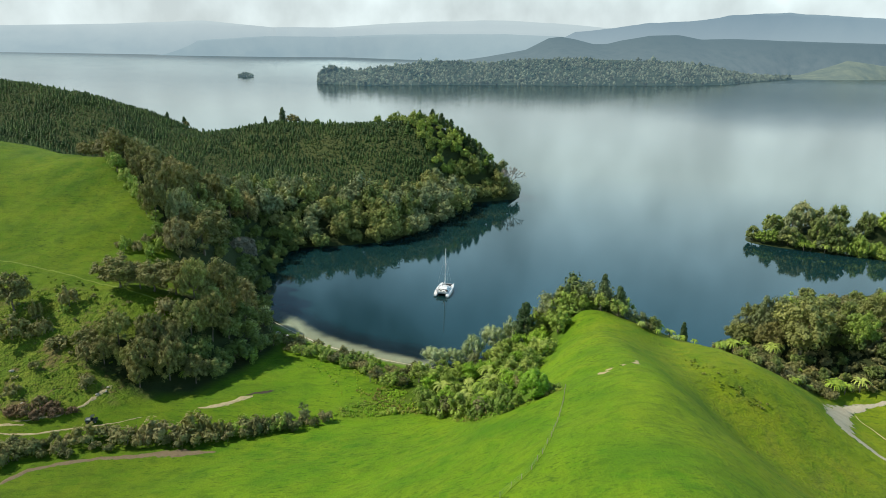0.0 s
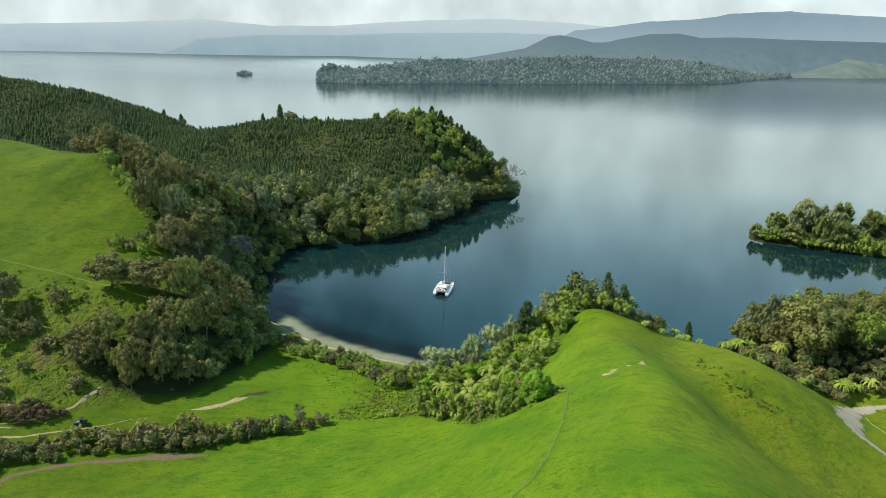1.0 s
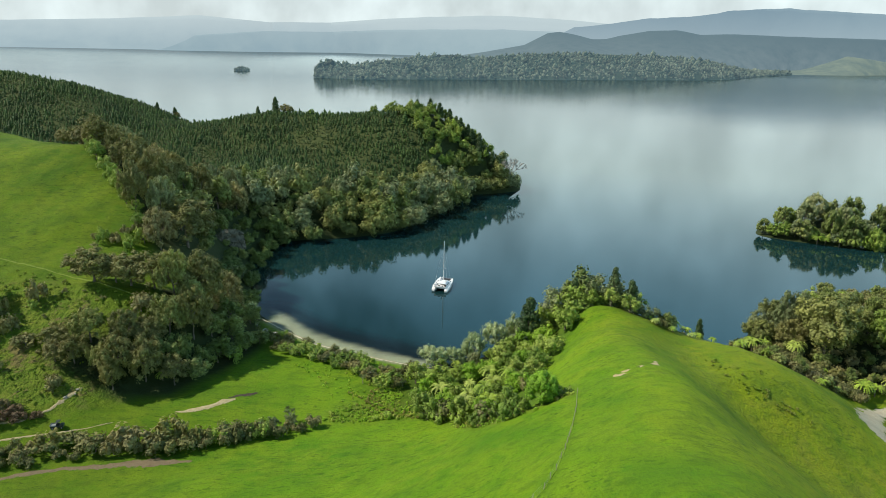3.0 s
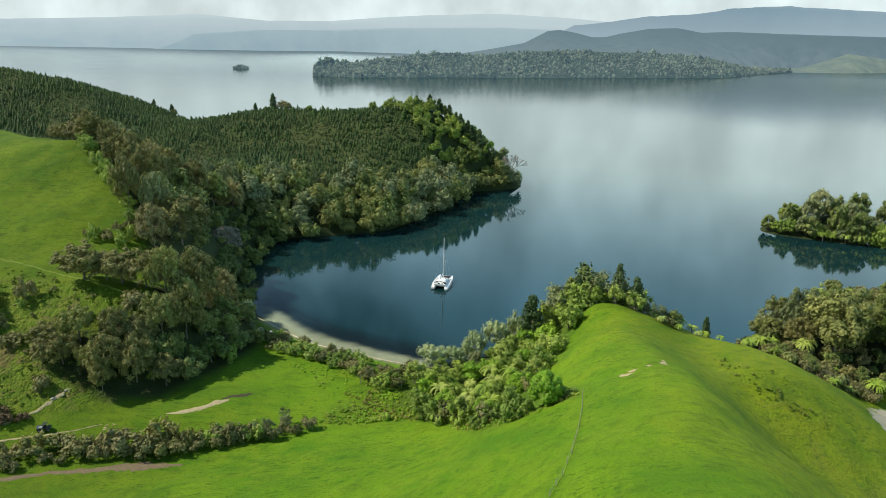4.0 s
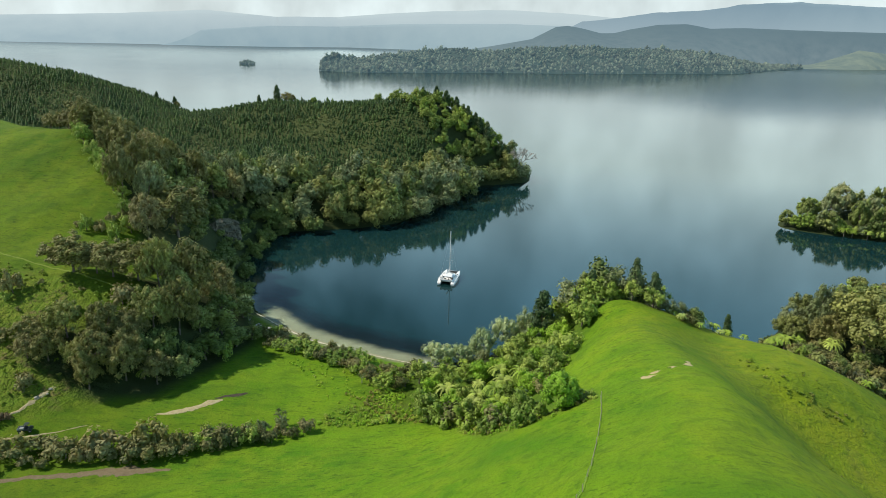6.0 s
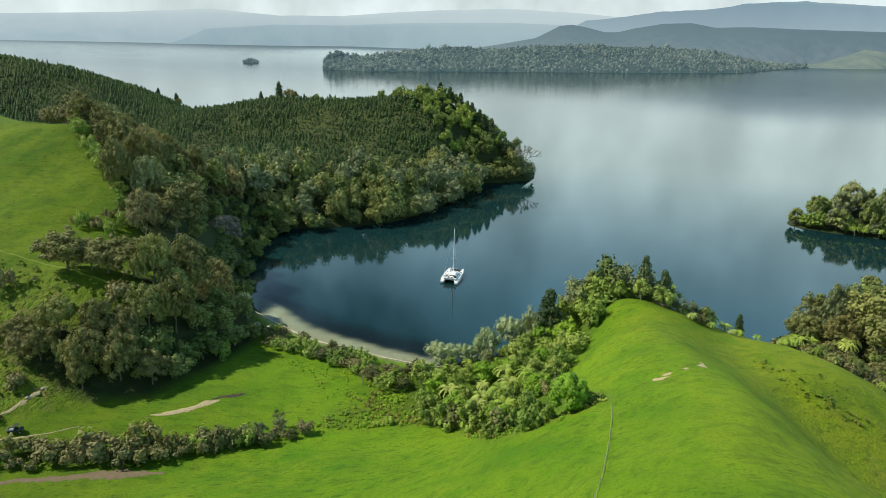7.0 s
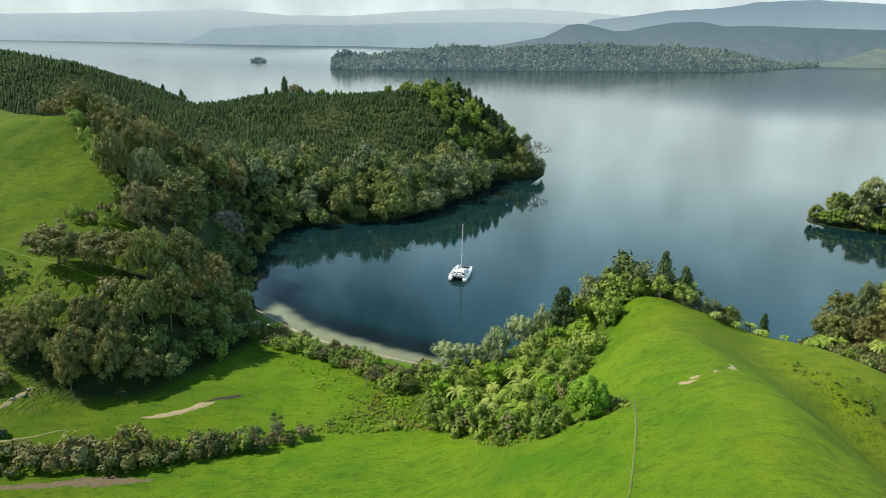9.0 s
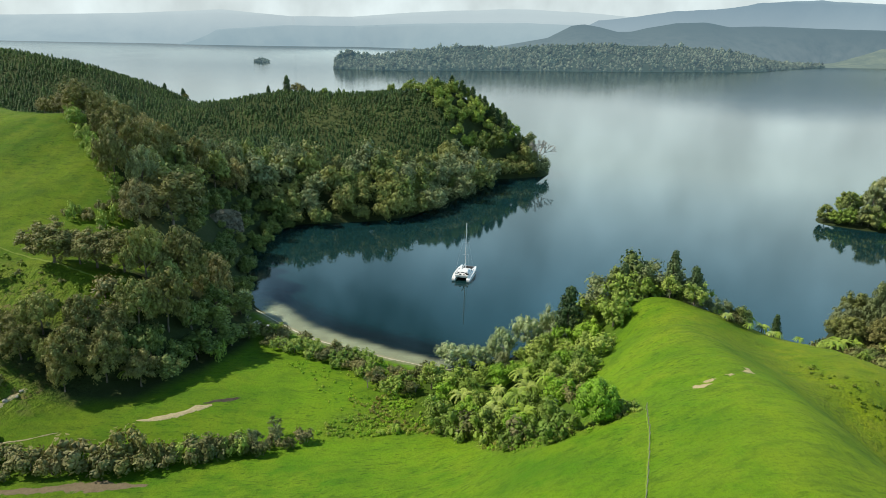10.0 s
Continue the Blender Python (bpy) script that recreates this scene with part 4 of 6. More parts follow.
def fern_mesh(seed):
    """A tree fern's head: a rosette of arching feathered fronds."""
    rng = random.Random(seed)
    verts, faces = [], []
    for i in range(24):
        a = i * 2.399 + rng.uniform(-0.15, 0.15)
        L, lift = rng.uniform(2.1, 2.9), rng.uniform(0.35, 1.0)
        d, n = Vector((math.cos(a), math.sin(a), 0)), Vector((-math.sin(a), math.cos(a), 0))
        seg = 10
        prev = None
        for k in range(seg + 1):
            s = k / seg
            p = d * (L * s * (1 - 0.12 * s)) + Vector((0, 0, 3.0 + lift * math.sin(s * 2.2) * 1.1 - 1.1 * s * s))
            w = 0.40 * math.sin(min(1, s * 1.35 + 0.12) * math.pi * 0.86) + 0.03
            if k % 2:
                w *= 0.38
            row = len(verts)
            verts += [p - n * w - Vector((0, 0, 0.14 * w)), p, p + n * w - Vector((0, 0, 0.14 * w))]
            if prev is not None:
                faces += [(prev, prev + 1, row + 1, row), (prev + 1, prev + 2, row + 2, row + 1)]
            prev = row
    return mesh_from("fronds", [v[:] for v in verts], np.array(faces), LEAF_LIME, np.zeros(len(verts)))


for s in range(2):
    fern = tagged(new("tree_fern"), "bright lime green tree fern with arching fronds", "tree fern", "tree ferns on the knoll")
    child("fronds", fern_mesh(70 + s), fern)
    bm = bmesh.new()
    for k in range(4):
        add_rod(bm, (0.05 * k, 0, k * 0.8 - 0.5), (0.05 * (k + 1), 0, k * 0.8 + 0.32), 0.17, 0.13, 7)
    part("trunk", bm, BARK, fern)
    STOCK.setdefault("fern", []).append(fern)

USED = set()


def plant(key, x, y, scale=1.0, rng=random, stretch=1.0, sink=0.0, pick=None):
    kinds = STOCK[key]
    src = kinds[pick if pick is not None else rng.randrange(len(kinds))]
    m = pose(x, y, ground_z(x, y) - sink, rng.uniform(-3, 3), rng.uniform(-3, 3), rng.uniform(0, 360))
    size = Matrix.Diagonal((scale, scale, scale * stretch, 1))
    if src.name in USED:
        ob = copy_thing(src, m)
    else:
        USED.add(src.name)
        ob = src
    ob.matrix_basis = m @ size
    return ob


SIZES = {"isle": (10.4, 10.0), "leafy_dome": (12.4, 12.6), "pale_dome": (12.4, 12.6), "grey_dome": (12.4, 12.6), "green_dome": (12.4, 12.6), "shrub": (4.6, 3.0), "rust": (4.4, 2.7), "willow": (8.6, 7.7), "grey": (9.6, 8.6), "green": (8.0, 7.8), "dark": (6.0, 10.5), "mid": (8.2, 9.0)}


def plant_sized(key, x, y, tall, wide, rng=random, sink=0.3):
    """A tree or bush of the given height and width."""
    w0, h0 = SIZES[key]
    k = wide / w0
    return plant(key, x, y, k, rng, (tall + sink) / h0 / k, sink)


def scatter(poly, spacing, seed, keep=1.0):
    """Points in a polygon, no two nearer than spacing."""
    rng = random.Random(seed)
    xs, ys = [p[0] for p in poly], [p[1] for p in poly]
    pts = []
    grid = {}
    area = (max(xs) - min(xs)) * (max(ys) - min(ys))
    for _ in range(int(area / spacing ** 2 * 9)):
        x, y = rng.uniform(min(xs), max(xs)), rng.uniform(min(ys), max(ys))
        g = (int(x // spacing), int(y // spacing))
        if any((x - a) ** 2 + (y - b) ** 2 < spacing ** 2 for i in (-1, 0, 1) for j in (-1, 0, 1) for a, b in grid.get((g[0] + i, g[1] + j), ())):
            continue
        grid.setdefault(g, []).append((x, y))
        pts.append((x, y))
    a = np.array(pts)
    ok = inside(poly, a[:, 0], a[:, 1])
    return [p for p, o in zip(pts, ok) if o and rng.random() < keep]


rng = random.Random(4)
# western wood above the bay
for x, y in scatter(WOOD_WEST, 7.4, 1):
    near = float(dist_line(BAY, np.array([x]), np.array([y]))[0])
    if math.hypot(x + 89.5, y - 219) < 9 or (x > -92 and 244 < y < 255):
        continue
    if near < 17:
        plant_sized("mid", x, y, rng.uniform(4.5, 7), rng.uniform(6, 8.5), rng)
    else:
        plant_sized(rng.choice(["leafy_dome", "leafy_dome", "leafy_dome", "grey_dome", "mid", "grey_dome"]), x, y, rng.uniform(13, 17) if near < 32 else rng.uniform(10, 14), rng.uniform(8.5, 12), rng)
for key, x, y, tall, wide in (("leafy_dome", -89.5, 219, 16.5, 19), ("leafy_dome", -105.5, 220, 17, 9.5), ("grey_dome", -98, 220, 16, 9), ("green", -119, 233, 8, 7), ("green", -131, 245, 7.5, 7), ("green", -111.5, 225, 8.5, 5.5), ("green", -125, 239, 7, 6), ("green", -115, 229, 7, 6)):
    plant_sized(key, x, y, tall, wide, rng)
# trees along the terrace edge
for key, x, y, tall, wide in (("leafy_dome", -97.6, 178.6, 9.2, 13), ("leafy_dome", -92.5, 180, 8, 9), ("leafy_dome", -88, 179, 8.6, 11), ("leafy_dome", -82, 179.5, 10.5, 12), ("pale_dome", -79, 187, 12, 10), ("leafy_dome", -72.5, 186, 18, 13), ("leafy_dome", -69, 197, 14, 10), ("pale_dome", -76, 178, 14, 9), ("leafy_dome", -85, 191, 9, 8)):
    plant_sized(key, x, y, tall, wide, rng, 0.0)
# lower wood on the hillside foot
for key, x, y, tall, wide in (("shrub", -81.2, 170, 5, 7.5), ("pale_dome", -73.5, 168, 11.5, 10), ("leafy_dome", -69.5, 172.5, 14.5, 10), ("pale_dome", -90, 161.3, 8.5, 8), ("leafy_dome", -97.7, 159.5, 5.2, 7), ("leafy_dome", -91.5, 156, 8, 7.5), ("leafy_dome", -95.7, 155.5, 5.5, 5.5), ("leafy_dome", -81.5, 162.4, 10.5, 8.5), ("leafy_dome", -77, 165, 8, 7.5)):
    plant_sized(key, x, y, tall, wide, rng)
for key, x, y, tall, wide in (("leafy_dome", -81, 156.5, 10.5, 9.3), ("leafy_dome", -75.5, 157.5, 12, 8.5), ("pale_dome", -85.5, 155.5, 7, 5.5), ("leafy_dome", -80.8, 152.2, 7.5, 6), ("leafy_dome", -69, 158.5, 7.5, 7), ("mid", -64.5, 166, 6.5, 5.5), ("mid", -65, 163, 5.5, 7), ("mid", -63, 171, 7, 9), ("mid", -58.5, 179, 5.5, 8)):
    plant_sized(key, x, y, tall, wide, rng)
for key, x, y, tall, wide in (("mid", -62.9, 197, 6.5, 7), ("mid", -63.6, 183, 7, 8), ("mid", -66, 190, 8, 8), ("mid", -56, 183.5, 4.5, 6), ("mid", -70, 165, 9, 7), ("mid", -72, 162, 8, 7), ("mid", -67, 178, 8, 8), ("mid", -72, 178, 10, 8), ("shrub", -59.4, 173, 4.5, 4.5), ("leafy_dome", -76, 161, 10, 7)):
    plant_sized(key, x, y, tall, wide, rng)
# trees and bushes standing alone on the rough slope
for key, x, y, tall, wide in (("shrub", -108.6, 171.5, 5.5, 5.6), ("shrub", -109, 169.2, 1.7, 2.5), ("shrub", -105, 159, 3.2, 6.5), ("shrub", -92.3, 148.6, 3.6, 5), ("leafy_dome", -123, 169.3, 10.5, 11), ("shrub", -115, 166.5, 4.6, 3.8), ("shrub", -118, 160, 6, 8.5), ("shrub", -110.5, 162.5, 4.5, 5), ("shrub", -113.3, 160.7, 3.9, 4.5)):
    plant_sized(key, x, y, tall, wide, rng)
for x, y, tall, wide in ((-97, 136.6, 2.6, 4.5), (-93.5, 137.6, 2.2, 4), (-100.5, 137.5, 2.8, 4.8), (-95.5, 139.5, 2.4, 4.2), (-104, 137.5, 2.2, 4), (-99, 140.5, 2.6, 4), (-91, 139.5, 1.6, 3)):
    plant_sized("rust", x, y, tall, wide, rng)
# bush and ferns on the knoll
for i, (x, y) in enumerate(scatter(WOOD_KNOLL, 3.6, 3)):
    if math.hypot(x - 15.8, y - 126.2) < 6.5 or (x > 9 and y < 136) or (x > 46 and rng.random() < 0.35):
        continue
    if x > 46:
        key = rng.choice(["fern", "fern", "shrub", "shrub"])
        size = {"fern": 0.8, "shrub": 0.8}[key] * rng.uniform(0.8, 1.1)
    elif y < 170 and x < 26:
        clump = noise.noise(Vector((x * 0.13, y * 0.13, 2.0)))
        key = rng.choice(["fern", "fern", "fern", "bright"] if clump > 0.0 else ["green", "green", "shrub", "bright", "green"])
        size = {"fern": 1.0, "shrub": 1.25, "green": 0.62, "bright": 0.6}[key] * rng.uniform(0.75, 1.25)
    elif x > 33 and y < 183:
        key, size = rng.choice(["green", "shrub", "mid"]), rng.uniform(0.5, 0.7)
    else:
        key = rng.choice(["green", "green", "green", "fern", "fern", "bright", "grey"])
        size = {"fern": 1.15, "grey": 0.7, "bright": 0.75, "green": 0.8}[key] * rng.uniform(0.8, 1.2)
    if x < 22 and float(dist_line(KNOLL_SHORE, np.array([x]), np.array([y]))[0]) < 9:
        size *= 0.55
    plant(key, x, y, size, rng, sink=1.0 if key == "fern" else 0.0)
for x, y, tall, wide in ((18.5, 182, 14, 7), (39.5, 183, 10, 4.2), (44, 181, 9, 4.6), (64.5, 185, 7, 3.2), (30, 186, 11, 4.5)):
    plant_sized("dark", x, y, tall, wide, rng)
for key, x, y, s in (("mid", 21, 183, 1.2), ("green", 25, 185, 1.4), ("grey", 29, 188, 1.35), ("mid", 33, 188, 1.4), ("grey", 37, 187, 1.3), ("green", 30, 184, 1.15), ("grey", 47, 176, 0.62), ("mid", 52, 175, 0.62), ("grey", 44, 179, 0.7), ("green", 36, 184, 0.8)):
    plant(key, x, y, s, rng, sink=1.6)
# eastern bush
for key, x, y, tall, wide in (("pale_dome", 97.5, 184, 17, 17), ("grey_dome", 91.5, 194, 14.5, 8.5), ("grey_dome", 96, 196, 14, 8.5), ("pale_dome", 84, 193, 7.5, 9), ("leafy_dome", 90, 187, 9, 8), ("green_dome", 113, 184, 11, 10), ("pale_dome", 107, 192, 11, 11), ("pale_dome", 122, 190, 13, 11), ("grey_dome", 87, 200, 9, 8), ("pale_dome", 93, 206, 9, 9), ("green_dome", 102, 203, 10, 9)):
    plant_sized(key, x, y, tall, wide, rng)
for x, y in scatter(WOOD_EAST, 5.6, 5):
    if x < 74 or math.hypot(x - 97.5, y - 184) < 8:
        continue
    key = rng.choice(["green", "mid", "mid", "shrub", "shrub", "fern"])
    plant(key, x, y, rng.uniform(0.6, 0.95) * (0.5 if x < 88 or y < 176 else 0.85), rng)
for k in range(22):
    u = k / 21
    plant("shrub", 80 + 16 * u + rng.uniform(-1, 1), 181 - 19.5 * u + rng.uniform(-1.2, 1.2), rng.uniform(0.7, 1.15), rng, pick=0)
for x, y in ((78.5, 189), (81, 191.5), (84, 190), (79, 185), (82.5, 186), (76.5, 187), (97, 164.5), (101, 165.5), (105, 166), (99.5, 167.5), (88, 181), (90, 184)):
    plant("fern", x, y, rng.uniform(0.8, 1.15), rng)
# wooded islet
for x, y in scatter(WOOD_ISLE, 7.6, 6):
    plant_sized("isle", x, y, rng.uniform(9, 12.5) * (1.1 if x > 155 else 0.85), rng.uniform(8.5, 11), rng, 0.6)
for k in range(24):
    u = k / 23
    x, y = 139.5 + 86 * u, 320.5 - 26 * u - 6.5 * math.sin(math.pi * u) * (u < 1)
    key = "isle" if u < 0.2 else rng.choice(["shrub", "green", "isle"])
    plant_sized(key, x, y + rng.uniform(0.5, 2.5), rng.uniform(6.5, 8.5) if u < 0.2 else rng.uniform(3, 5.5), rng.uniform(5.5, 7.5), rng, 0.4)
for x, y, s in ((158, 309.5, 1.2), (161, 309, 1.0), (166, 306.5, 1.2), (171, 305, 1.2), (175, 304.5, 1.4), (179, 303.5, 1.1), (186, 302, 1.3), (191, 301, 1.2), (198, 300, 1.2), (181, 306, 1.4)):
    plant("fern", x, y, s, rng, sink=0.2)
# scrub along the stream
for x, y in scatter([(-112, 118), (-96, 119), (-76, 128), (-52, 134), (-32, 142), (-30, 146), (-52, 140), (-78, 134), (-98, 127), (-112, 128)], 2.7, 7):
    plant("shrub", x, y, rng.choice([rng.uniform(0.6, 0.95), rng.uniform(0.9, 1.4), rng.uniform(1.2, 1.7)]), rng, rng.uniform(0.75, 1.15), pick=rng.choice([0, 0, 1]))
for x, y, s in ((-43, 140.5, 0.42), (-40, 142.5, 0.38), (-46, 138.5, 0.36), (-37, 144, 0.36), (-61, 133, 0.32)):
    plant("grey", x, y, s, rng)
for x, y, tall, wide in ((-53.5, 136.6, 4.2, 5), (-50.5, 138, 3.6, 4.6), (-48.5, 136.8, 3.2, 4.2), (-45.5, 138.6, 4.4, 5), (-42, 140, 4.0, 4.6), (-57, 135, 4.6, 5.4)):
    plant_sized("shrub", x, y, tall, wide, rng)
# scrub behind the beach
for x, y in scatter([(-56, 184), (-44, 176), (-28, 168), (-14, 160), (-12, 168), (-24, 174), (-40, 182), (-52, 189)], 2.3, 8):
    plant("shrub", x, y, rng.uniform(0.55, 1.05), rng, pick=rng.choice([0, 1, 2, 2]))


def joined(name, leaf, label, category, arrays, places, seed, kind="stuff"):
    """Many trees of a far wood as one mesh: crowns from a few kinds, each turned, sized and tinted for itself."""
    rng = np.random.RandomState(seed)
    vs, qs, ts, tints, off = [], [], [], [], 0
    for (x, y, z, s) in places:
        qv, qf, cv, cf, _, _ = arrays[rng.randint(len(arrays))]
        a = rng.uniform(0, 2 * np.pi)
        rot = np.array([[math.cos(a), -math.sin(a), 0], [math.sin(a), math.cos(a), 0], [0, 0, rng.uniform(0.85, 1.2)]]) * s
        v = np.concatenate([qv, cv]) @ rot.T + np.array([x, y, z])
        vs.append(v)
        qs.append(qf + off)
        ts.append(cf + off + len(qv))
        tints.append(np.full(len(v), rng.uniform(0, 1)))
        off += len(v)
    v, q, t = np.concatenate(vs), np.concatenate(qs), np.concatenate(ts)
    loops = np.concatenate([q.ravel(), t.ravel()]).astype(np.int32)
    starts = np.concatenate([np.arange(len(q)) * 4, len(q) * 4 + np.arange(len(t)) * 3]).astype(np.int32)
    me = bpy.data.meshes.new(name)
    me.vertices.add(len(v))
    me.vertices.foreach_set("co", v.astype(np.float32).ravel())
    me.loops.add(len(loops))
    me.loops.foreach_set("vertex_index", loops)
    me.polygons.add(len(starts))
    me.polygons.foreach_set("loop_start", starts)
    me.update(calc_edges=True)
    me.materials.append(leaf)
    me.attributes.new("tint", 'FLOAT', 'POINT').data.foreach_set("value", np.concatenate(tints).astype(np.float32))
    me.polygons.foreach_set("use_smooth", [False] * len(q) + [True] * len(t))
    return tagged(new(name, me), label, category, kind=kind)


def on_ground(pts, seed, lo, hi, sink=0.2):
    r = random.Random(seed)
    a = np.array(pts)
    return [(x, y, max(z, 0.3) - sink, r.uniform(lo, hi)) for (x, y), z in zip(pts, height(a[:, 0], a[:, 1]))]


scrub_kinds = [crown_arrays("round", 120 + s, width=2.3, tall=3.4, base=-0.4, lobes=8, per=22, size=0.36, lobe=1.1) for s in range(4)]
east = on_ground([p for p in scatter(WOOD_EAST, 2.9, 15) if p[0] > 76], 6, 0.55, 1.1)
for k, (leaf, label) in enumerate(((LEAF_BROWN, "brown-green scrub under the eastern bush"), (LEAF_MID, "mid-green scrub under the eastern bush"), (LEAF_OLIVE, "olive scrub under the eastern bush"))):
    joined("bush_scrub", leaf, label, "scrub", scrub_kinds, east[k::3], 31 + k)
tussock_kinds = [crown_arrays("round", 130 + s, width=0.75, tall=0.8, base=-0.12, lobes=4, per=15, size=0.17, lobe=0.33) for s in range(5)]
shore_kinds = [crown_arrays("round", 100 + s, width=4.8, tall=9.5, base=-0.3, lobes=24, per=40, size=0.44, lobe=1.7) for s in range(4)]
bank = [p for p in scatter(WOOD_WEST, 5.0, 17) if float(dist_line(BAY, np.array([p[0]]), np.array([p[1]]))[0]) < 20]
joined("bank_scrub", LEAF_MID, "dense dark green scrub on the steep bank above the bay", "scrub", shore_kinds, on_ground(bank, 8, 0.3, 0.5, 0.4), 37)
shore = on_ground(scatter(WOOD_SHORE, 6.2, 11), 1, 0.8, 1.55)
for k, (leaf, label) in enumerate(((LEAF_PALE, "pale olive broadleaf trees along the headland shore"), (LEAF_GREY, "grey-green willows and kanuka along the headland shore"), (LEAF_MID, "mid-green native trees along the headland shore"))):
    joined("shore_wood", leaf, label, "wood", shore_kinds, shore[k::3], 1 + k)
tip = on_ground(scatter(WOOD_TIP, 4.6, 12), 2, 0.4, 0.75)
joined("headland_bush", LEAF_TIP, "bright green bush over the tip of the headland", "wood", shore_kinds, tip[::2], 5)
joined("headland_scrub", LEAF_GREEN, "olive scrub over the tip of the headland", "wood", shore_kinds, tip[1::2], 6)


def little_conifers(seed):
    """A young plantation conifer: ragged whorls of drooping boughs round a thin stem."""
    rng = np.random.RandomState(seed)
    qv, tri = [], []
    for k in range(4):
        z0, r = 0.1 + k * 0.85, 2.4 * (1 - k / 4.6)
        n = 6
        a0 = rng.uniform(0, 6.28)
        base = len(qv)
        qv.append((0, 0, z0 + (1.5 if k == 3 else 0.85)))
        for i in range(n):
            rr = r * rng.uniform(0.55, 1.2)
            qv.append((math.cos(a0 + i * 2 * math.pi / n) * rr, math.sin(a0 + i * 2 * math.pi / n) * rr, z0 + rng.uniform(-0.35, 0.25)))
        tri += [(base, base + 1 + i, base + 1 + (i + 1) % n) for i in range(n)]
    v = np.array(qv)
    return np.zeros((0, 3)), np.zeros((0, 4), int), v, np.array(tri), None, None


pines = [little_conifers(s) for s in range(7)]
pine_spots, fill_spots = [], []
pn = random.Random(3)
for x, y, z, s in on_ground(scatter(PLANTATION, 1.62, 13, 0.95), 3, 0.36, 0.88, 0.3):
    patch = noise.noise(Vector((x * 0.028, y * 0.020, 4.0))) + 0.5 * noise.noise(Vector((x * 0.09, y * 0.07, 1.0)))
    if patch > 0.42 and pn.random() < 0.75 or pn.random() < 0.05:
        fill_spots.append((x, y, z, pn.uniform(0.35, 0.75)))
    else:
        pine_spots.append((x, y, z, s * (0.84 - 0.36 * patch) + (0.35 if pn.random() < 0.03 else 0)))
joined("pine_plantation", LEAF_PINE, "young dark green pine plantation covering the back hills", "plantation", pines, pine_spots, 3)
fill_kinds = [crown_arrays("round", 140 + s, width=2.2, tall=3.0, base=-0.4, lobes=4, per=6, size=0.55, lobe=1.1) for s in range(4)]
joined("plantation_scrub", LEAF_FILL, "olive green scrub between the rows of young pines", "scrub", fill_kinds, fill_spots, 4)

# forest on the far peninsula, its haze painted into LEAF_FAR as a glow
pr = random.Random(21)
spots = []
for _ in range(4400):
    i, j = pr.uniform(0.2, PEN.shape[0] - 4), pr.uniform(0, PEN.shape[1] - 2)
    a, b = int(i), int(j)
    p = PEN[a, b] * (1 - (i - a)) * (1 - (j - b)) + PEN[a + 1, b] * (i - a) * (1 - (j - b)) + PEN[a, b + 1] * (1 - (i - a)) * (j - b) + PEN[a + 1, b + 1] * (i - a) * (j - b)
    lift = 0.5 + 0.5 * noise.noise(Vector((p[0] * 0.012, p[1] * 0.012, 0)))
    spots.append((p[0], p[1], p[2] - 3.0, pr.uniform(0.55, 0.9) + 1.15 * max(0.0, lift - 0.25) * pr.random() + (0.5 if pr.random() < 0.04 else 0)))
far_kinds = [crown_arrays("round", 200 + s, width=5.0, tall=11, base=-1.5, lobes=2, per=4, size=1.7, lobe=3.9, core=1.0) for s in range(5)]
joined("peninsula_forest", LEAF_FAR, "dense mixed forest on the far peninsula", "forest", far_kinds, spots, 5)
isl = []
for k in range(70):
    dx, dy = pr.uniform(-17, 17), pr.uniform(-9, 9)
    isl.append((-587 + dx, 1742 + dy, 10 * math.sqrt(1 - (dx / 18) ** 2) * pr.random() - 3.5, pr.uniform(0.5, 0.75)))
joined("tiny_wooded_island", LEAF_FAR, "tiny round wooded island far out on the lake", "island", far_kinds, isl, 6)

# ---- tracks, slips and bare ground ----
drape("farm_track", [(-112, 129.5), (-102.5, 131), (-95, 132), (-90, 134), (-85, 136), (-79.4, 138.7), (-74.7, 141.4)], [0.9, 0.8, 0.7, 0.8, 0.6, 0.45, 0.2], CLAY, "pale clay wheel track across the flat", "track", seed=1)
drape("clay_slip", [(-64.5, 146.8), (-62, 147.2), (-60, 148.3), (-57.5, 149.6), (-55.7, 151.3), (-53.5, 153), (-52, 154.3)], [0.3, 1.0, 2.3, 1.6, 2.6, 2.2, 0.8], CLAY, "bare pale clay scar in the grass", "bare ground", seed=2, step=0.8)
drape("wet_hollow", [(-55, 153.4), (-52.5, 155), (-50, 156), (-47.6, 157.6)], [0.4, 1.5, 1.6, 0.4], DARKMUD, "wet brown hollow beside the clay scar", "bare ground", seed=3, step=0.8)
drape("mud_track", [(-96, 112), (-91, 115), (-89, 120), (-84.7, 122.6), (-76.7, 125.6), (-67.5, 127.3), (-59, 128.8), (-52, 130)], [2.2, 2.2, 1.5, 1.6, 1.8, 2.8, 3.6, 1.0], MUD, "brown muddy track along the stream bank", "track", seed=4, step=0.9)
drape("hill_slip", [(-86.8, 151), (-87.8, 147.4), (-89.2, 144.3), (-91, 140.6), (-94, 138), (-99, 136), (-104, 135.4)], [0.4, 1.5, 1.3, 0.7, 0.5, 0.5, 0.4], CLAY, "pale stony slip running down the rough hillside", "bare ground", seed=5, step=0.8)
drape("hill_slip_low", [(-112, 133), (-104, 133.6), (-97.7, 135)], [1.2, 1.0, 0.4], CLAY, "pale stony wash at the foot of the hill", "bare ground", seed=6, step=0.8)
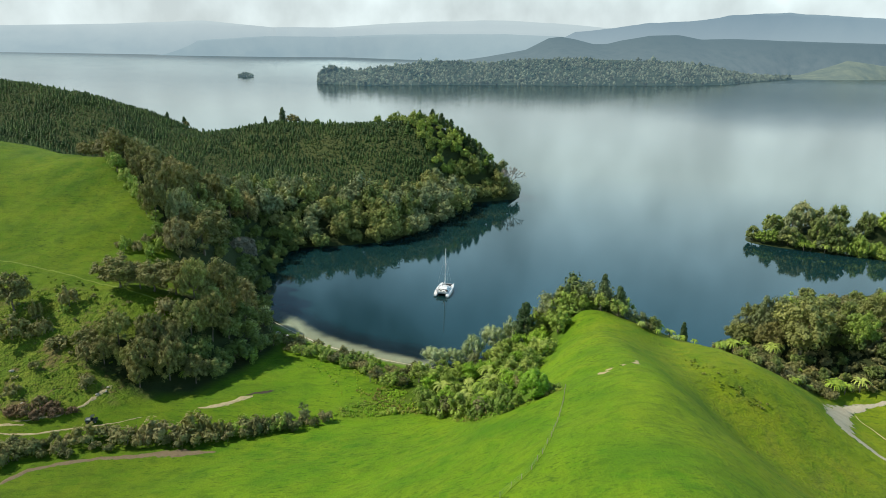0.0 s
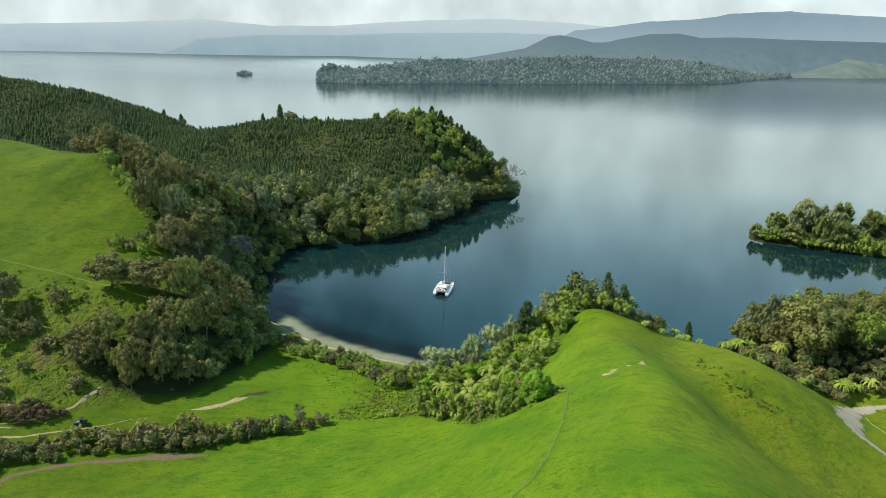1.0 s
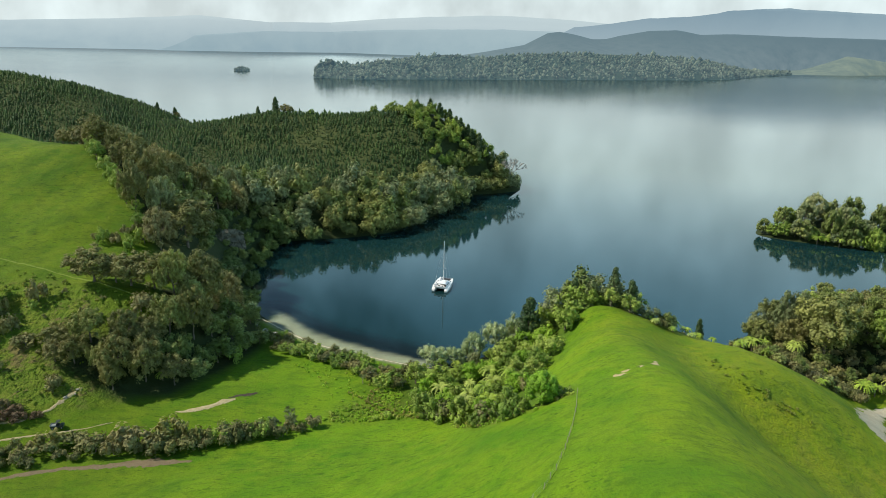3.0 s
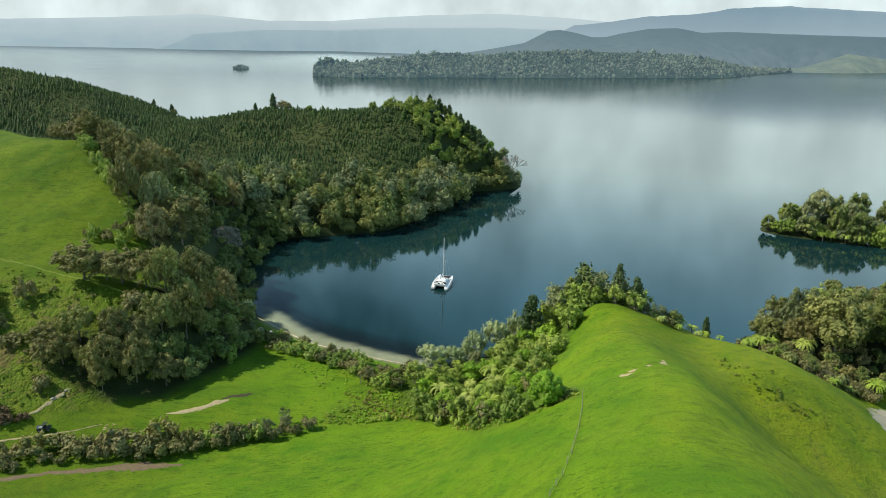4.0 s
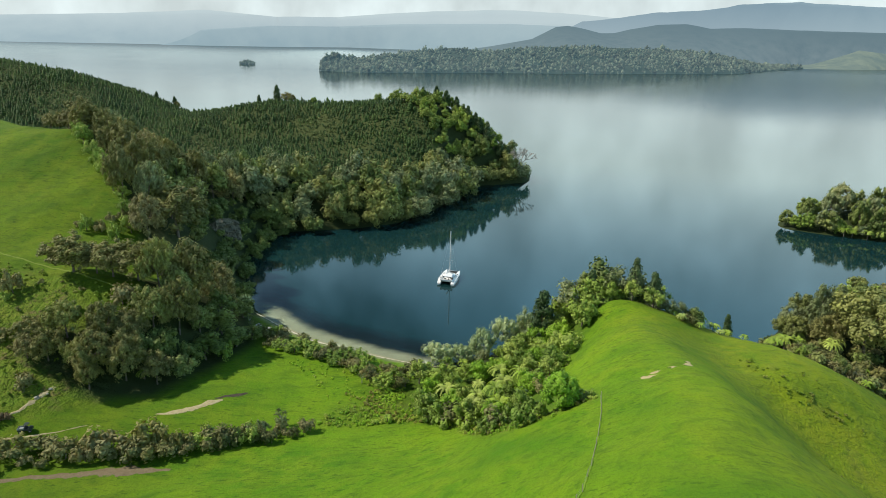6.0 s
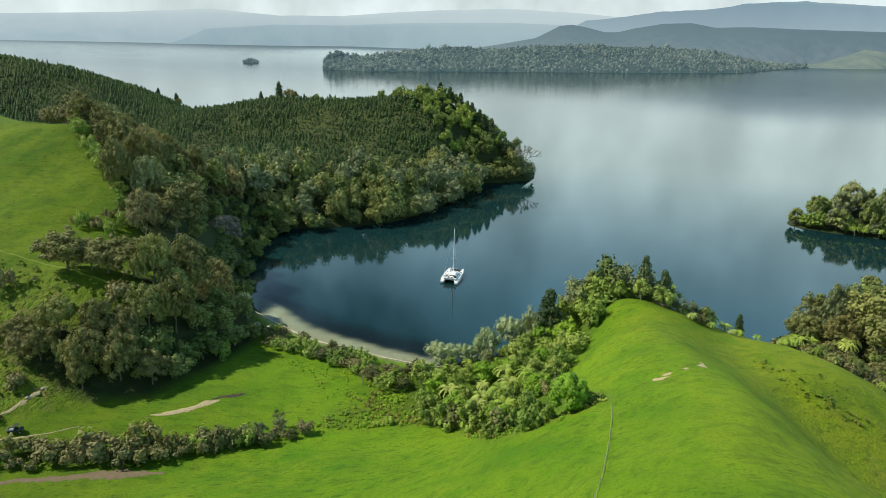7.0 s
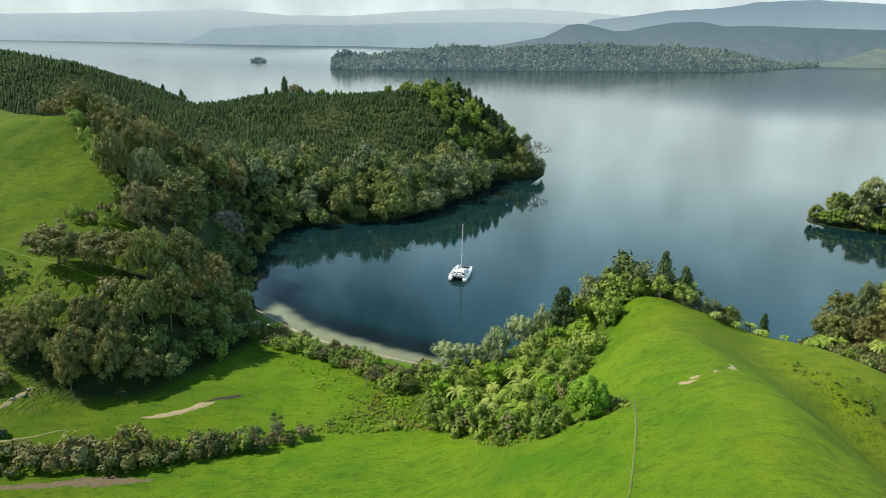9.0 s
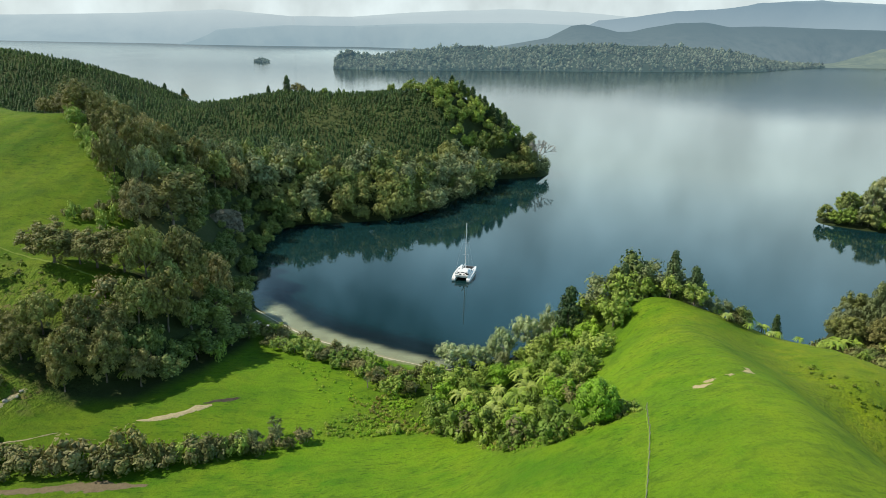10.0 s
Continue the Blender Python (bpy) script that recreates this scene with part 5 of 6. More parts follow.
drape("gravel_yard", [(95, 130), (91.5, 135), (88.3, 140.5), (89, 146.5), (92.5, 152.5), (97, 157.5), (103, 160), (112, 162)], [1.5, 2.6, 5.0, 7.5, 8.0, 6.0, 3.0, 2.0], GRAVEL, "pale gravel yard on the lower flat", "yard", seed=7, ragged=0.12)
drape("foot_path", [(98.5, 156), (98, 151), (98.6, 146), (100, 142.5), (104, 139)], [0.4, 0.4, 0.4, 0.5, 0.5], CLAY, "thin worn path through the grass", "path", seed=8)
for i, (x, y, w, l, r) in enumerate(((29.0, 127.2, 3.2, 2.2, 10), (30.4, 128.6, 2.4, 1.5, 30), (33.2, 128.9, 2.2, 1.2, 35), (36.2, 130.6, 3.4, 2.2, 68), (36.9, 132.4, 2.2, 1.2, 60))):
    d = Vector((math.cos(radians(r)), math.sin(radians(r)))) * w / 2
    drape("bare_patch", [(x - d.x, y - d.y), (x - d.x * 0.4, y - d.y * 0.4), (x + d.x * 0.5, y + d.y * 0.3), (x + d.x, y + d.y)], [0.4, l, l * 0.8, 0.3], CLAY, "bare sandy patch worn in the ridge pasture", "bare ground", seed=20 + i, step=0.35)
drape("beach_rim", [(x, y - 0.9) for x, y in BEACH], [0.3, 0.8, 0.9, 0.5, 0.4, 0.2], worn("dry_sand", (0.48, 0.44, 0.33), (0.62, 0.57, 0.45)), "narrow rim of dry pale sand along the bay", "beach", lift=0.10, seed=30)

drape("terrace_sheep_track", [(-160, 196), (-150, 194), (-128, 190.3), (-109, 183.3), (-97, 178.3), (-81, 172.9)], [0.6, 0.7, 0.8, 0.7, 0.6, 0.5], worn("trodden_grass", (0.13, 0.19, 0.03), (0.19, 0.24, 0.05)), "pale trodden sheep track along the terrace edge", "track", seed=32)

# ---- fence ----


def build_fence(line, gap):
    fence = tagged(new("fence"), "post and wire farm fence down the grassy ridge", "fence")
    bm = bmesh.new()
    add_rod(bm, (0, 0, -0.4), (0, 0, 1.1), 0.055, 0.05, 6)
    post = bm_mesh("post", bm, POST)
    pts = []
    for a, b in zip(line, line[1:]):
        a, b = Vector(a), Vector(b)
        n = max(1, round((b - a).length / gap))
        pts += [a + (b - a) * i / n for i in range(n)]
    pts.append(Vector(line[-1]))
    tops = [Vector((p.x, p.y, ground_z(p.x, p.y))) for p in pts]
    for p in tops:
        child("post", post, fence, "", pose(p.x, p.y, p.z, random.uniform(-4, 4), random.uniform(-4, 4), 0))
    for h in (0.35, 0.7, 1.05):
        bm = bmesh.new()
        for p, q in zip(tops, tops[1:]):
            add_rod(bm, p + Vector((0, 0, h)), q + Vector((0, 0, h)), 0.005, None, 4)
        part("wire", bm, WIRE, fence)


build_fence([(21, 123.6), (19.6, 116), (17.9, 109), (15.3, 99.4), (13.3, 93.5), (11.3, 89.8), (6.6, 84.6)], 2.6)
drape("fence_line_strip", [(21, 123.6), (19.6, 116), (17.9, 109), (15.3, 99.4), (13.3, 93.5), (11.3, 89.8), (6.6, 84.6)], [0.4, 0.3, 0.35, 0.3, 0.3, 0.3, 0.3], worn("dry_grass", (0.14, 0.24, 0.02), (0.19, 0.29, 0.03)), "strip of pale long grass under the fence", "grass strip", seed=31)

# ---- single trees and bushes ----
r2 = random.Random(9)
plant("ball", 15.3, 126.6, 1.0, r2)
for k in range(11):
    u = k / 10
    plant("green", -138 + 35 * u + r2.uniform(-1, 1), 254 - 38 * u + 6 * u * (1 - u) + r2.uniform(-1, 1), r2.uniform(0.45, 0.65), r2)
tagged(plant("shrub", 19.0, 126.5, 0.6, r2, 0.9, pick=2), "dark green shrub beside the round tree by the fence")
for x, y, s in ((-4.1, 143.6, 1.2), (3.7, 129.7, 0.75), (9.9, 126.3, 1.25), (6, 132, 0.9), (-7.8, 146.3, 0.9), (0, 139, 1.1)):
    plant("shrub", x, y, s, r2, 1.2, pick=2)
for x, y, tall, wide in ((-110, 206, 4, 4), (-105.7, 206, 3.3, 4), (-101, 205, 4.2, 4.6), (-98, 208, 5.4, 5), (-105, 211, 2.8, 3.4), (-102, 213, 3, 4.1), (-108, 208, 2.2, 3), (-113, 207, 1.8, 2.4)):
    plant_sized("shrub", x, y, tall, wide, r2)
for x, y, s in ((-114.6, 165.7, 0.6), (-106.9, 151.5, 0.7), (-108, 143.7, 0.9), (-126, 158, 1.2), (-118, 150, 0.8), (-87.5, 166.5, 0.5), (-92, 172, 0.4)):
    plant("shrub", x, y, s, r2, pick=r2.choice([0, 1, 1]))
for x, y, s in ((-16, 147.5, 0.55), (-18.5, 147, 0.4), (48, 171.5, 0.6), (52, 170.5, 0.55), (57, 171, 0.5), (62, 170, 0.5), (68, 168, 0.7), (-72, 159, 0.8), (85, 160.5, 0.6), (95, 163.5, 0.7), (90, 162.5, 0.6)):
    plant("fern", x, y, s, r2, sink=0.6)
for key, x, y, tall, wide in (("willow", -7, 177.2, 6.6, 8), ("willow", -1.5, 179.2, 5.6, 6.2), ("willow", 3.2, 183, 9, 7), ("willow", 10, 188.4, 9.5, 8), ("willow", 15.3, 193, 9, 7), ("willow", -65.6, 204, 4.4, 5)):
    plant_sized(key, x, y, tall, wide, r2)


def cabbage_tree(x, y, s):
    """Spiky heads of sword leaves on a forked stem."""
    rr = random.Random(int(x * 7))
    tree = tagged(new("cabbage_tree"), "grey-green cabbage tree with spiky heads of sword leaves", "tree", "cabbage trees")
    tree.matrix_basis = pose(x, y, ground_z(x, y), 0, 0, rr.uniform(0, 360)) @ Matrix.Scale(s, 4)
    bm = bmesh.new()
    add_rod(bm, (0, 0, -0.4), (0, 0, 1.8), 0.16, 0.12, 7)
    heads = [Vector((0.8 * math.cos(a), 0.8 * math.sin(a), 2.7 + rr.uniform(0, 0.6))) for a in (0.3, 2.3, 4.4)]
    for h in heads:
        add_rod(bm, (0, 0, 1.7), h, 0.1, 0.07, 6)
    part("trunk", bm, BARK_PALE, tree)
    for h in heads:
        v, f = [], []
        for i in range(46):
            d = Vector((rr.gauss(0, 1), rr.gauss(0, 1), rr.gauss(0.35, 0.8))).normalized()
            n = d.cross(Vector((rr.gauss(0, 1), rr.gauss(0, 1), rr.gauss(0, 1)))).normalized() * 0.06
            L = rr.uniform(0.7, 1.05)
            k = len(v)
            mid = h + d * L * 0.55
            v += [h - n * 0.5, h + n * 0.5, mid + n, h + d * L - Vector((0, 0, 0.18)), mid - n]
            f.append((k, k + 1, k + 2, k + 3, k + 4))
        child("leaf_head", mesh_from("leaf_head", [q[:] for q in v], f, LEAF_GREY, np.zeros(len(v))), tree)
    return tree


for x, y, s in ((-37.5, 146, 1.0), (-36, 143.5, 0.8), (-22.5, 166.5, 0.9), (-24, 164, 0.7), (-46, 178, 0.7), (-14, 163, 0.7)):
    cabbage_tree(x, y, s)


def bare_tree(x, y, h, lean):
    """A leafless grey tree leaning over the water."""
    rr = random.Random(5)
    tree = tagged(new("bare_tree"), "leafless pale grey tree leaning over the water at the headland tip", "tree")
    tree.location = (x, y, max(0.2, ground_z(x, y)))
    bm = bmesh.new()

    def limb(p, d, L, r, depth):
        q = p + d * L
        add_rod(bm, p, q, r, r * 0.65, 5)
        if depth:
            for _ in range(4):
                nd = (d + Vector((rr.gauss(0, 0.5), rr.gauss(0, 0.5), rr.gauss(0.1, 0.35)))).normalized()
                limb(q, nd, L * rr.uniform(0.6, 0.8), r * 0.68, depth - 1)
    limb(Vector((0, 0, -0.5)), Vector(lean).normalized(), h * 0.32, 0.36, 4)
    part("trunk", bm, BARK_PALE, tree)


bare_tree(23.5, 403.5, 17, (0.3, -0.1, 1.0))

# skyline pines on the headland
for x, y, s, k in ((-127, 453, 0.95, "dark"), (-121, 452, 0.6, "olive"), (-117, 450, 0.55, "olive"), (-140, 457, 0.6, "dark"), (-101, 443, 0.55, "green"), (-218, 507, 0.75, "dark"), (-216, 505, 0.5, "olive"), (-228, 500, 0.6, "dark"), (-197, 490, 0.55, "dark"), (-24, 423, 0.8, "dark"), (-18, 421, 0.9, "dark"), (-12, 419, 0.85, "dark"), (-8, 417, 0.75, "dark"), (-32, 425, 0.7, "dark"), (2, 411, 0.95, "dark"), (6, 409, 1.0, "dark"), (10, 408, 0.85, "dark"), (-5, 414, 0.9, "dark"), (14, 406, 0.85, "dark"), (18, 405, 0.8, "dark"), (-1, 413, 0.8, "dark")):
    plant(k, x, y, s, r2)
for x, y, s in ((-146, 262, 0.7), (-152, 266, 0.65), (-141, 259, 0.6), (-158, 270, 0.6)):
    plant("olive", x, y, s, r2)

# ---- rough grass ----


def tussocks(name, poly, spacing, seed, mat, label, lo, hi):
    joined(name, mat, label, "grass", tussock_kinds, on_ground(scatter(poly, spacing * 0.62, seed, 0.4), seed, lo * 0.8, hi, 0.0), seed)


TUFT = leaf_material("rough_grass", (0.140, 0.220, 0.016), (0.180, 0.250, 0.024), (0.210, 0.235, 0.050), 0.3)
TUFT_REED = leaf_material("reeds", (0.280, 0.460, 0.045), (0.360, 0.510, 0.070), (0.400, 0.480, 0.110), 0.7)
tussocks("rough_pasture_tussocks", ROUGH_SLOPE, 3.0, 41, TUFT, "coarse tussocky grass on the steep hillside", 0.35, 1.0)
tussocks("hillside_bracken", ROUGH_SLOPE, 6.5, 47, LEAF_BROWN, "brown bracken clumps on the steep hillside", 0.5, 1.5)
tussocks("bank_tussocks", [(-130, 176), (-98, 170), (-88, 168), (-80, 172), (-97, 177), (-110, 182), (-130, 188)], 2.2, 46, TUFT, "tussocks under the terrace edge", 0.5, 1.3)
tussocks("reed_bed", REEDS, 0.85, 42, TUFT_REED, "pale green and brown reeds and fern between pasture and bush", 0.4, 0.9)
TUFT_BROWN = leaf_material("dead_reeds", (0.270, 0.265, 0.075), (0.330, 0.320, 0.095), (0.330, 0.370, 0.085), 0.6)
tussocks("dead_reeds", [(-28, 158), (-20, 150), (-10, 145.5), (-4, 143), (-8, 148), (-16, 153), (-20, 161)], 1.2, 49, TUFT_BROWN, "brown dead reeds and fern beside the bush", 0.5, 1.1)
tussocks("bush_edge_dry_grass", REED_EDGE, 1.3, 50, TUFT_BROWN, "brown dry grass along the bush edge", 0.35, 0.8)
tussocks("flat_sedge", [(-46, 174), (-34, 162), (-28, 152), (-20, 149), (-14, 158), (-16, 167), (-30, 173)], 1.35, 51, TUFT_REED, "low lush sedge on the damp flat behind the beach", 0.25, 0.6)
tussocks("bush_edge_reeds", REED_EDGE, 0.95, 48, TUFT_REED, "pale green and brown grass along the bush edge", 0.4, 0.9)
tussocks("gully_tussocks", [(53, 151), (56.5, 151), (59, 142), (64, 138.5), (70, 135.5), (69, 133), (62, 135), (55.5, 139.5)], 1.1, 43, TUFT, "band of tussocks down the gully of the ridge", 0.3, 0.8)
tussocks("spur_tussocks", [(62, 147), (65, 144), (66.5, 141.5), (64, 141), (61, 144)], 1.0, 44, TUFT, "few dark tussocks on the spur", 0.25, 0.5)
tussocks("lower_tussocks", [(54, 127), (58, 126), (62, 123), (59, 121.5), (55, 123)], 1.1, 45, TUFT, "dark tussocks at the foot of the ridge", 0.25, 0.5)

# ---- catamaran ----


def loft(sections, close=True):
    """A hull from rings of points; the first and last rings are capped."""
    bm = bmesh.new()
    rings = [[bm.verts.new(p) for p in ring] for ring in sections]
    n = len(rings[0])
    for a, b in zip(rings, rings[1:]):
        for i in range(n):
            bm.faces.new((a[i], a[(i + 1) % n], b[(i + 1) % n], b[i]))
    bm.faces.new(rings[0])
    bm.faces.new(rings[-1][::-1])
    bmesh.ops.recalc_face_normals(bm, faces=bm.faces[:])
    return bm


def build_catamaran(x, y, turn):
    boat = tagged(new("catamaran"), "white cruising catamaran with one tall mast moored in the bay", "boat")
    boat.matrix_basis = pose(x, y, 0, 0, 0, turn) @ Matrix.Scale(0.88, 4)
    for side in (-1, 1):
        rings = []
        for yy, w, keel, deck in ((-6.4, 0.62, -0.05, 0.75), (-5.6, 0.75, -0.35, 1.15), (-3.5, 0.88, -0.5, 1.45), (0, 0.92, -0.55, 1.55), (3.2, 0.74, -0.5, 1.62), (5.4, 0.38, -0.4, 1.70), (6.5, 0.06, -0.1, 1.74)):
            rings.append([(side * 2.55 + u * w, yy, v) for u, v in ((-0.1, keel), (0.75, keel * 0.35), (1.0, deck * 0.55), (0.9, deck), (-0.9, deck), (-1.0, deck * 0.55), (-0.75, keel * 0.35))])
        hull = part("hull", loft(rings), GEL, boat, "white glossy hull")
        bm = bmesh.new()
        add_box(bm, box(side * 2.55, -6.2, 0.42, 1.0, 0.7, 0.12), 0.03)
        part("swim_step", bm, DECK, hull)
        bm = bmesh.new()
        add_box(bm, box(side * 2.55 + side * 0.9, 0.4, 1.12, 0.06, 3.4, 0.26), 0.02)
        part("hull_window", bm, DARKGLASS, hull, "dark hull window")
        bm = bmesh.new()
        add_box(bm, box(side * 2.55, -6.05, -0.3, 0.08, 0.5, 0.9), 0.03)
        part("rudder", bm, BLACK, hull)
    bm = bmesh.new()
    add_box(bm, box(0, -1.3, 1.28, 4.4, 8.2, 0.5), 0.12)
    part("bridge_deck", bm, DECK, boat)
    bm = bmesh.new()
    add_box(bm, box(0, -4.3, 1.75, 4.6, 2.6, 0.5), 0.1)
    part("cockpit_coaming", bm, GEL, boat)
    bm = bmesh.new()
    add_box(bm, box(0, -4.3, 2.02, 3.4, 2.0, 0.06), 0.02)
    part("cockpit_sole", bm, DECK, boat)
    roof = [[(u * w, yy, v) for u, v in ((-1, 1.5), (1, 1.5), (0.88, h), (0.6, h + 0.14), (-0.6, h + 0.14), (-0.88, h))] for yy, w, h in ((-3.1, 2.4, 2.20), (-1.0, 2.5, 2.32), (1.4, 2.2, 2.18), (2.9, 1.6, 1.72))]
    cabin = part("coachroof", loft(roof), GEL, boat, "white moulded coachroof")
    for side in (-1, 1):
        bm = bmesh.new()
        add_box(bm, pose(side * 2.36, -0.9, 1.98, 0, side * -9, 0) @ Matrix.Diagonal((0.08, 3.2, 0.26, 1)), 0.03)
        part("side_window", bm, DARKGLASS, cabin, "smoked side window")
        bm = bmesh.new()
        add_box(bm, box(side * 1.0, 0.3, 2.40, 0.45, 0.45, 0.06), 0.02)
        part("hatch", bm, DARKGLASS, cabin, "smoked deck hatch")
    bm = bmesh.new()
    add_box(bm, pose(0, 2.2, 2.02, -20, 0, 0) @ Matrix.Diagonal((2.6, 0.5, 0.06, 1)), 0.02)
    part("windscreen", bm, DARKGLASS, cabin, "smoked front windscreen")
    bm = bmesh.new()
    add_box(bm, box(0, -3.13, 2.02, 1.1, 0.05, 0.5), 0.01)
    part("saloon_door", bm, DARKGLASS, cabin, "dark sliding saloon door")
    for side in (-1, 1):
        bm = bmesh.new()
        add_box(bm, box(side * 1.95, -4.6, 2.2, 0.8, 0.7, 0.55), 0.08)
        part("helm_seat", bm, BLACK if side > 0 else CANVAS, boat)
    bm = bmesh.new()
    add_box(bm, box(0, 4.4, 1.5, 4.1, 3.2, 0.03), 0.01)
    part("trampoline", bm, BLACK, boat, "dark netting trampoline between the bows")
    bm = bmesh.new()
    add_rod(bm, (-2.55, 5.9, 1.6), (2.55, 5.9, 1.6), 0.1)
    part("cross_beam", bm, ALLOY, boat)
    bm = bmesh.new()
    add_rod(bm, (0, 0.6, 2.7), (0, 0.4, 19.0), 0.17, 0.13, 10)
    mast = part("mast", bm, GEL, boat, "tall pale alloy mast")
    for h, w in ((7.6, 1.25), (12.0, 0.95)):
        for sx in (-1, 1):
            bm = bmesh.new()
            add_rod(bm, (0, 0.5, h), (sx * w, 0.1, h + 0.15), 0.05, 0.03, 6)
            part("spreader", bm, ALLOY, mast)
    bm = bmesh.new()
    add_rod(bm, (0, 0.4, 3.9), (0, -4.6, 4.1), 0.1)
    boom = part("boom", bm, ALLOY, boat)
    bm = bmesh.new()
    for k in range(8):
        add_rod(bm, (0.03 * (k % 2), 0.1 - 0.56 * k, 4.2), (0, 0.1 - 0.56 * (k + 1), 4.2), 0.24 - 0.012 * k, 0.235 - 0.012 * k, 8)
    part("stowed_sail", bm, CANVAS, boom, "stowed sail in a pale cover")
    for p in ((0, 6.0, 1.7), (-3.3, -0.6, 1.6), (3.3, -0.6, 1.6)):
        bm = bmesh.new()
        add_rod(bm, p, (0, 0.4, 17.6), 0.012, None, 5)
        part("stay", bm, ALLOY, mast)
    bm = bmesh.new()
    for k in range(9):
        a, b = k / 9, (k + 1) / 9
        p0, p1 = Vector((0, 6.0, 1.9)), Vector((0, 0.5, 15.0))
        add_rod(bm, p0.lerp(p1, a), p0.lerp(p1, b), 0.035, None, 6)
    part("furled_jib", bm, CANVAS, boat, "furled headsail")
    for side in (-1, 1):
        rail = []
        bm = bmesh.new()
        for k in range(8):
            yy = -5.2 + k * 1.45
            add_rod(bm, (side * 3.35 - side * max(0, yy - 2) * 0.13, yy, 1.4), (side * 3.35 - side * max(0, yy - 2) * 0.13, yy, 2.15), 0.02, None, 5)
        part("guard_rail", bm, ALLOY, boat)
    for k, (cx, cy, cw, cl, mat) in enumerate(((-1.5, -3.6, 0.5, 0.5, BLACK), (1.2, -3.7, 0.6, 0.4, BLACK), (-0.4, -5.2, 0.7, 0.4, PAINT_DARK), (0.9, -5.3, 0.4, 0.4, BLACK), (-2.3, -4.4, 0.4, 0.7, BLACK))):
        bm = bmesh.new()
        add_box(bm, box(cx, cy, 2.22, cw, cl, 0.4), 0.08)
        part("cockpit_cushion", bm, mat, boat, "dark cockpit cushion")
    for side in (-1, 1):
        bm = bmesh.new()
        add_rod(bm, (side * 2.55, 2.2, 1.6), (side * 2.55, 2.2, 1.72), 0.28, None, 12)
        part("deck_hatch", bm, DARKGLASS, boat, "round dark deck hatch")
    return boat


build_catamaran(-7.2, 237.6, -11)

# ---- farm buggy ----


def build_buggy(x, y, turn):
    car = tagged(new("farm_buggy"), "small dark farm buggy with a grey tray on the track", "vehicle")
    car.matrix_basis = pose(x, y, ground_z(x, y) + 0.05, 0, 0, turn) @ Matrix.Scale(0.85, 4)
    bm = bmesh.new()
    add_box(bm, box(0, 0, 0.62, 1.45, 3.0, 0.4), 0.08)
    add_box(bm, box(0, 1.15, 0.9, 1.3, 0.7, 0.3), 0.1)
    part("body", bm, PAINT_DARK, car)
    bm = bmesh.new()
    for s in (-0.68, 0.68):
        add_box(bm, box(s, -0.85, 1.0, 0.05, 1.3, 0.3), 0.01)
    for yy in (-1.5, -0.2):
        add_box(bm, box(0, yy, 1.0, 1.4, 0.05, 0.3), 0.01)
    add_box(bm, box(0, -0.85, 0.87, 1.36, 1.3, 0.05), 0.01)
    part("tray", bm, PAINT_GREY, car, "grey load tray")
    bm = bmesh.new()
    for sx in (-0.6, 0.6):
        add_rod(bm, (sx, -0.1, 0.8), (sx, 0.0, 1.85), 0.035)
        add_rod(bm, (sx, 0.95, 0.95), (sx, 0.65, 1.85), 0.035)
    part("roll_cage", bm, BLACK, car)
    bm = bmesh.new()
    add_box(bm, box(0, 0.32, 1.88, 1.35, 0.95, 0.07), 0.03)
    part("roof", bm, PAINT_DARK, car)
    bm = bmesh.new()
    add_box(bm, box(0, 0.25, 0.92, 1.2, 0.45, 0.2), 0.06)
    add_box(bm, box(0, 0.02, 1.2, 1.2, 0.12, 0.5), 0.05)
    part("seat", bm, BLACK, car)
    for sx in (-0.7, 0.7):
        for yy in (-1.0, 1.05):
            bm = bmesh.new()
            add_rod(bm, (sx - 0.13, yy, 0.32), (sx + 0.13, yy, 0.32), 0.34, None, 16)
            wheel = part("wheel", bm, BLACK, car)
            bm = bmesh.new()
            add_rod(bm, (sx - 0.14, yy, 0.32), (sx + 0.14, yy, 0.32), 0.18, None, 12)
            part("rim", bm, PAINT_GREY, wheel)


build_buggy(-85.2, 137.6, -72)

# ---- boulders on the slip and shore ----
rk = random.Random(3)
for x, y, s in ((-87.5, 149.5, 0.45), (-88.6, 146.5, 0.5), (-86.9, 147.5, 0.35), (-112, 150, 0.6), (-104, 141.2, 0.5), (-41.5, 186.4, 0.5), (-101, 235, 1.6), (-98.5, 232.5, 1.2)):
    v, f = ICO2
    pts = v * (1 + 0.22 * np.array([noise.noise(Vector(q) * 1.7 + Vector((x, y, 0))) for q in v]))[:, None] * np.array([s, s * 0.8, s * 0.6])
    me = mesh_from("boulder", pts, f, ROCK)
    ob = tagged(new("boulder", me), "pale weathered boulder half sunk in the turf", "rock", "boulders")
    ob.matrix_basis = pose(x, y, ground_z(x, y) + s * 0.15, 0, 0, rk.uniform(0, 360))

# ---- rock face above the bay ----


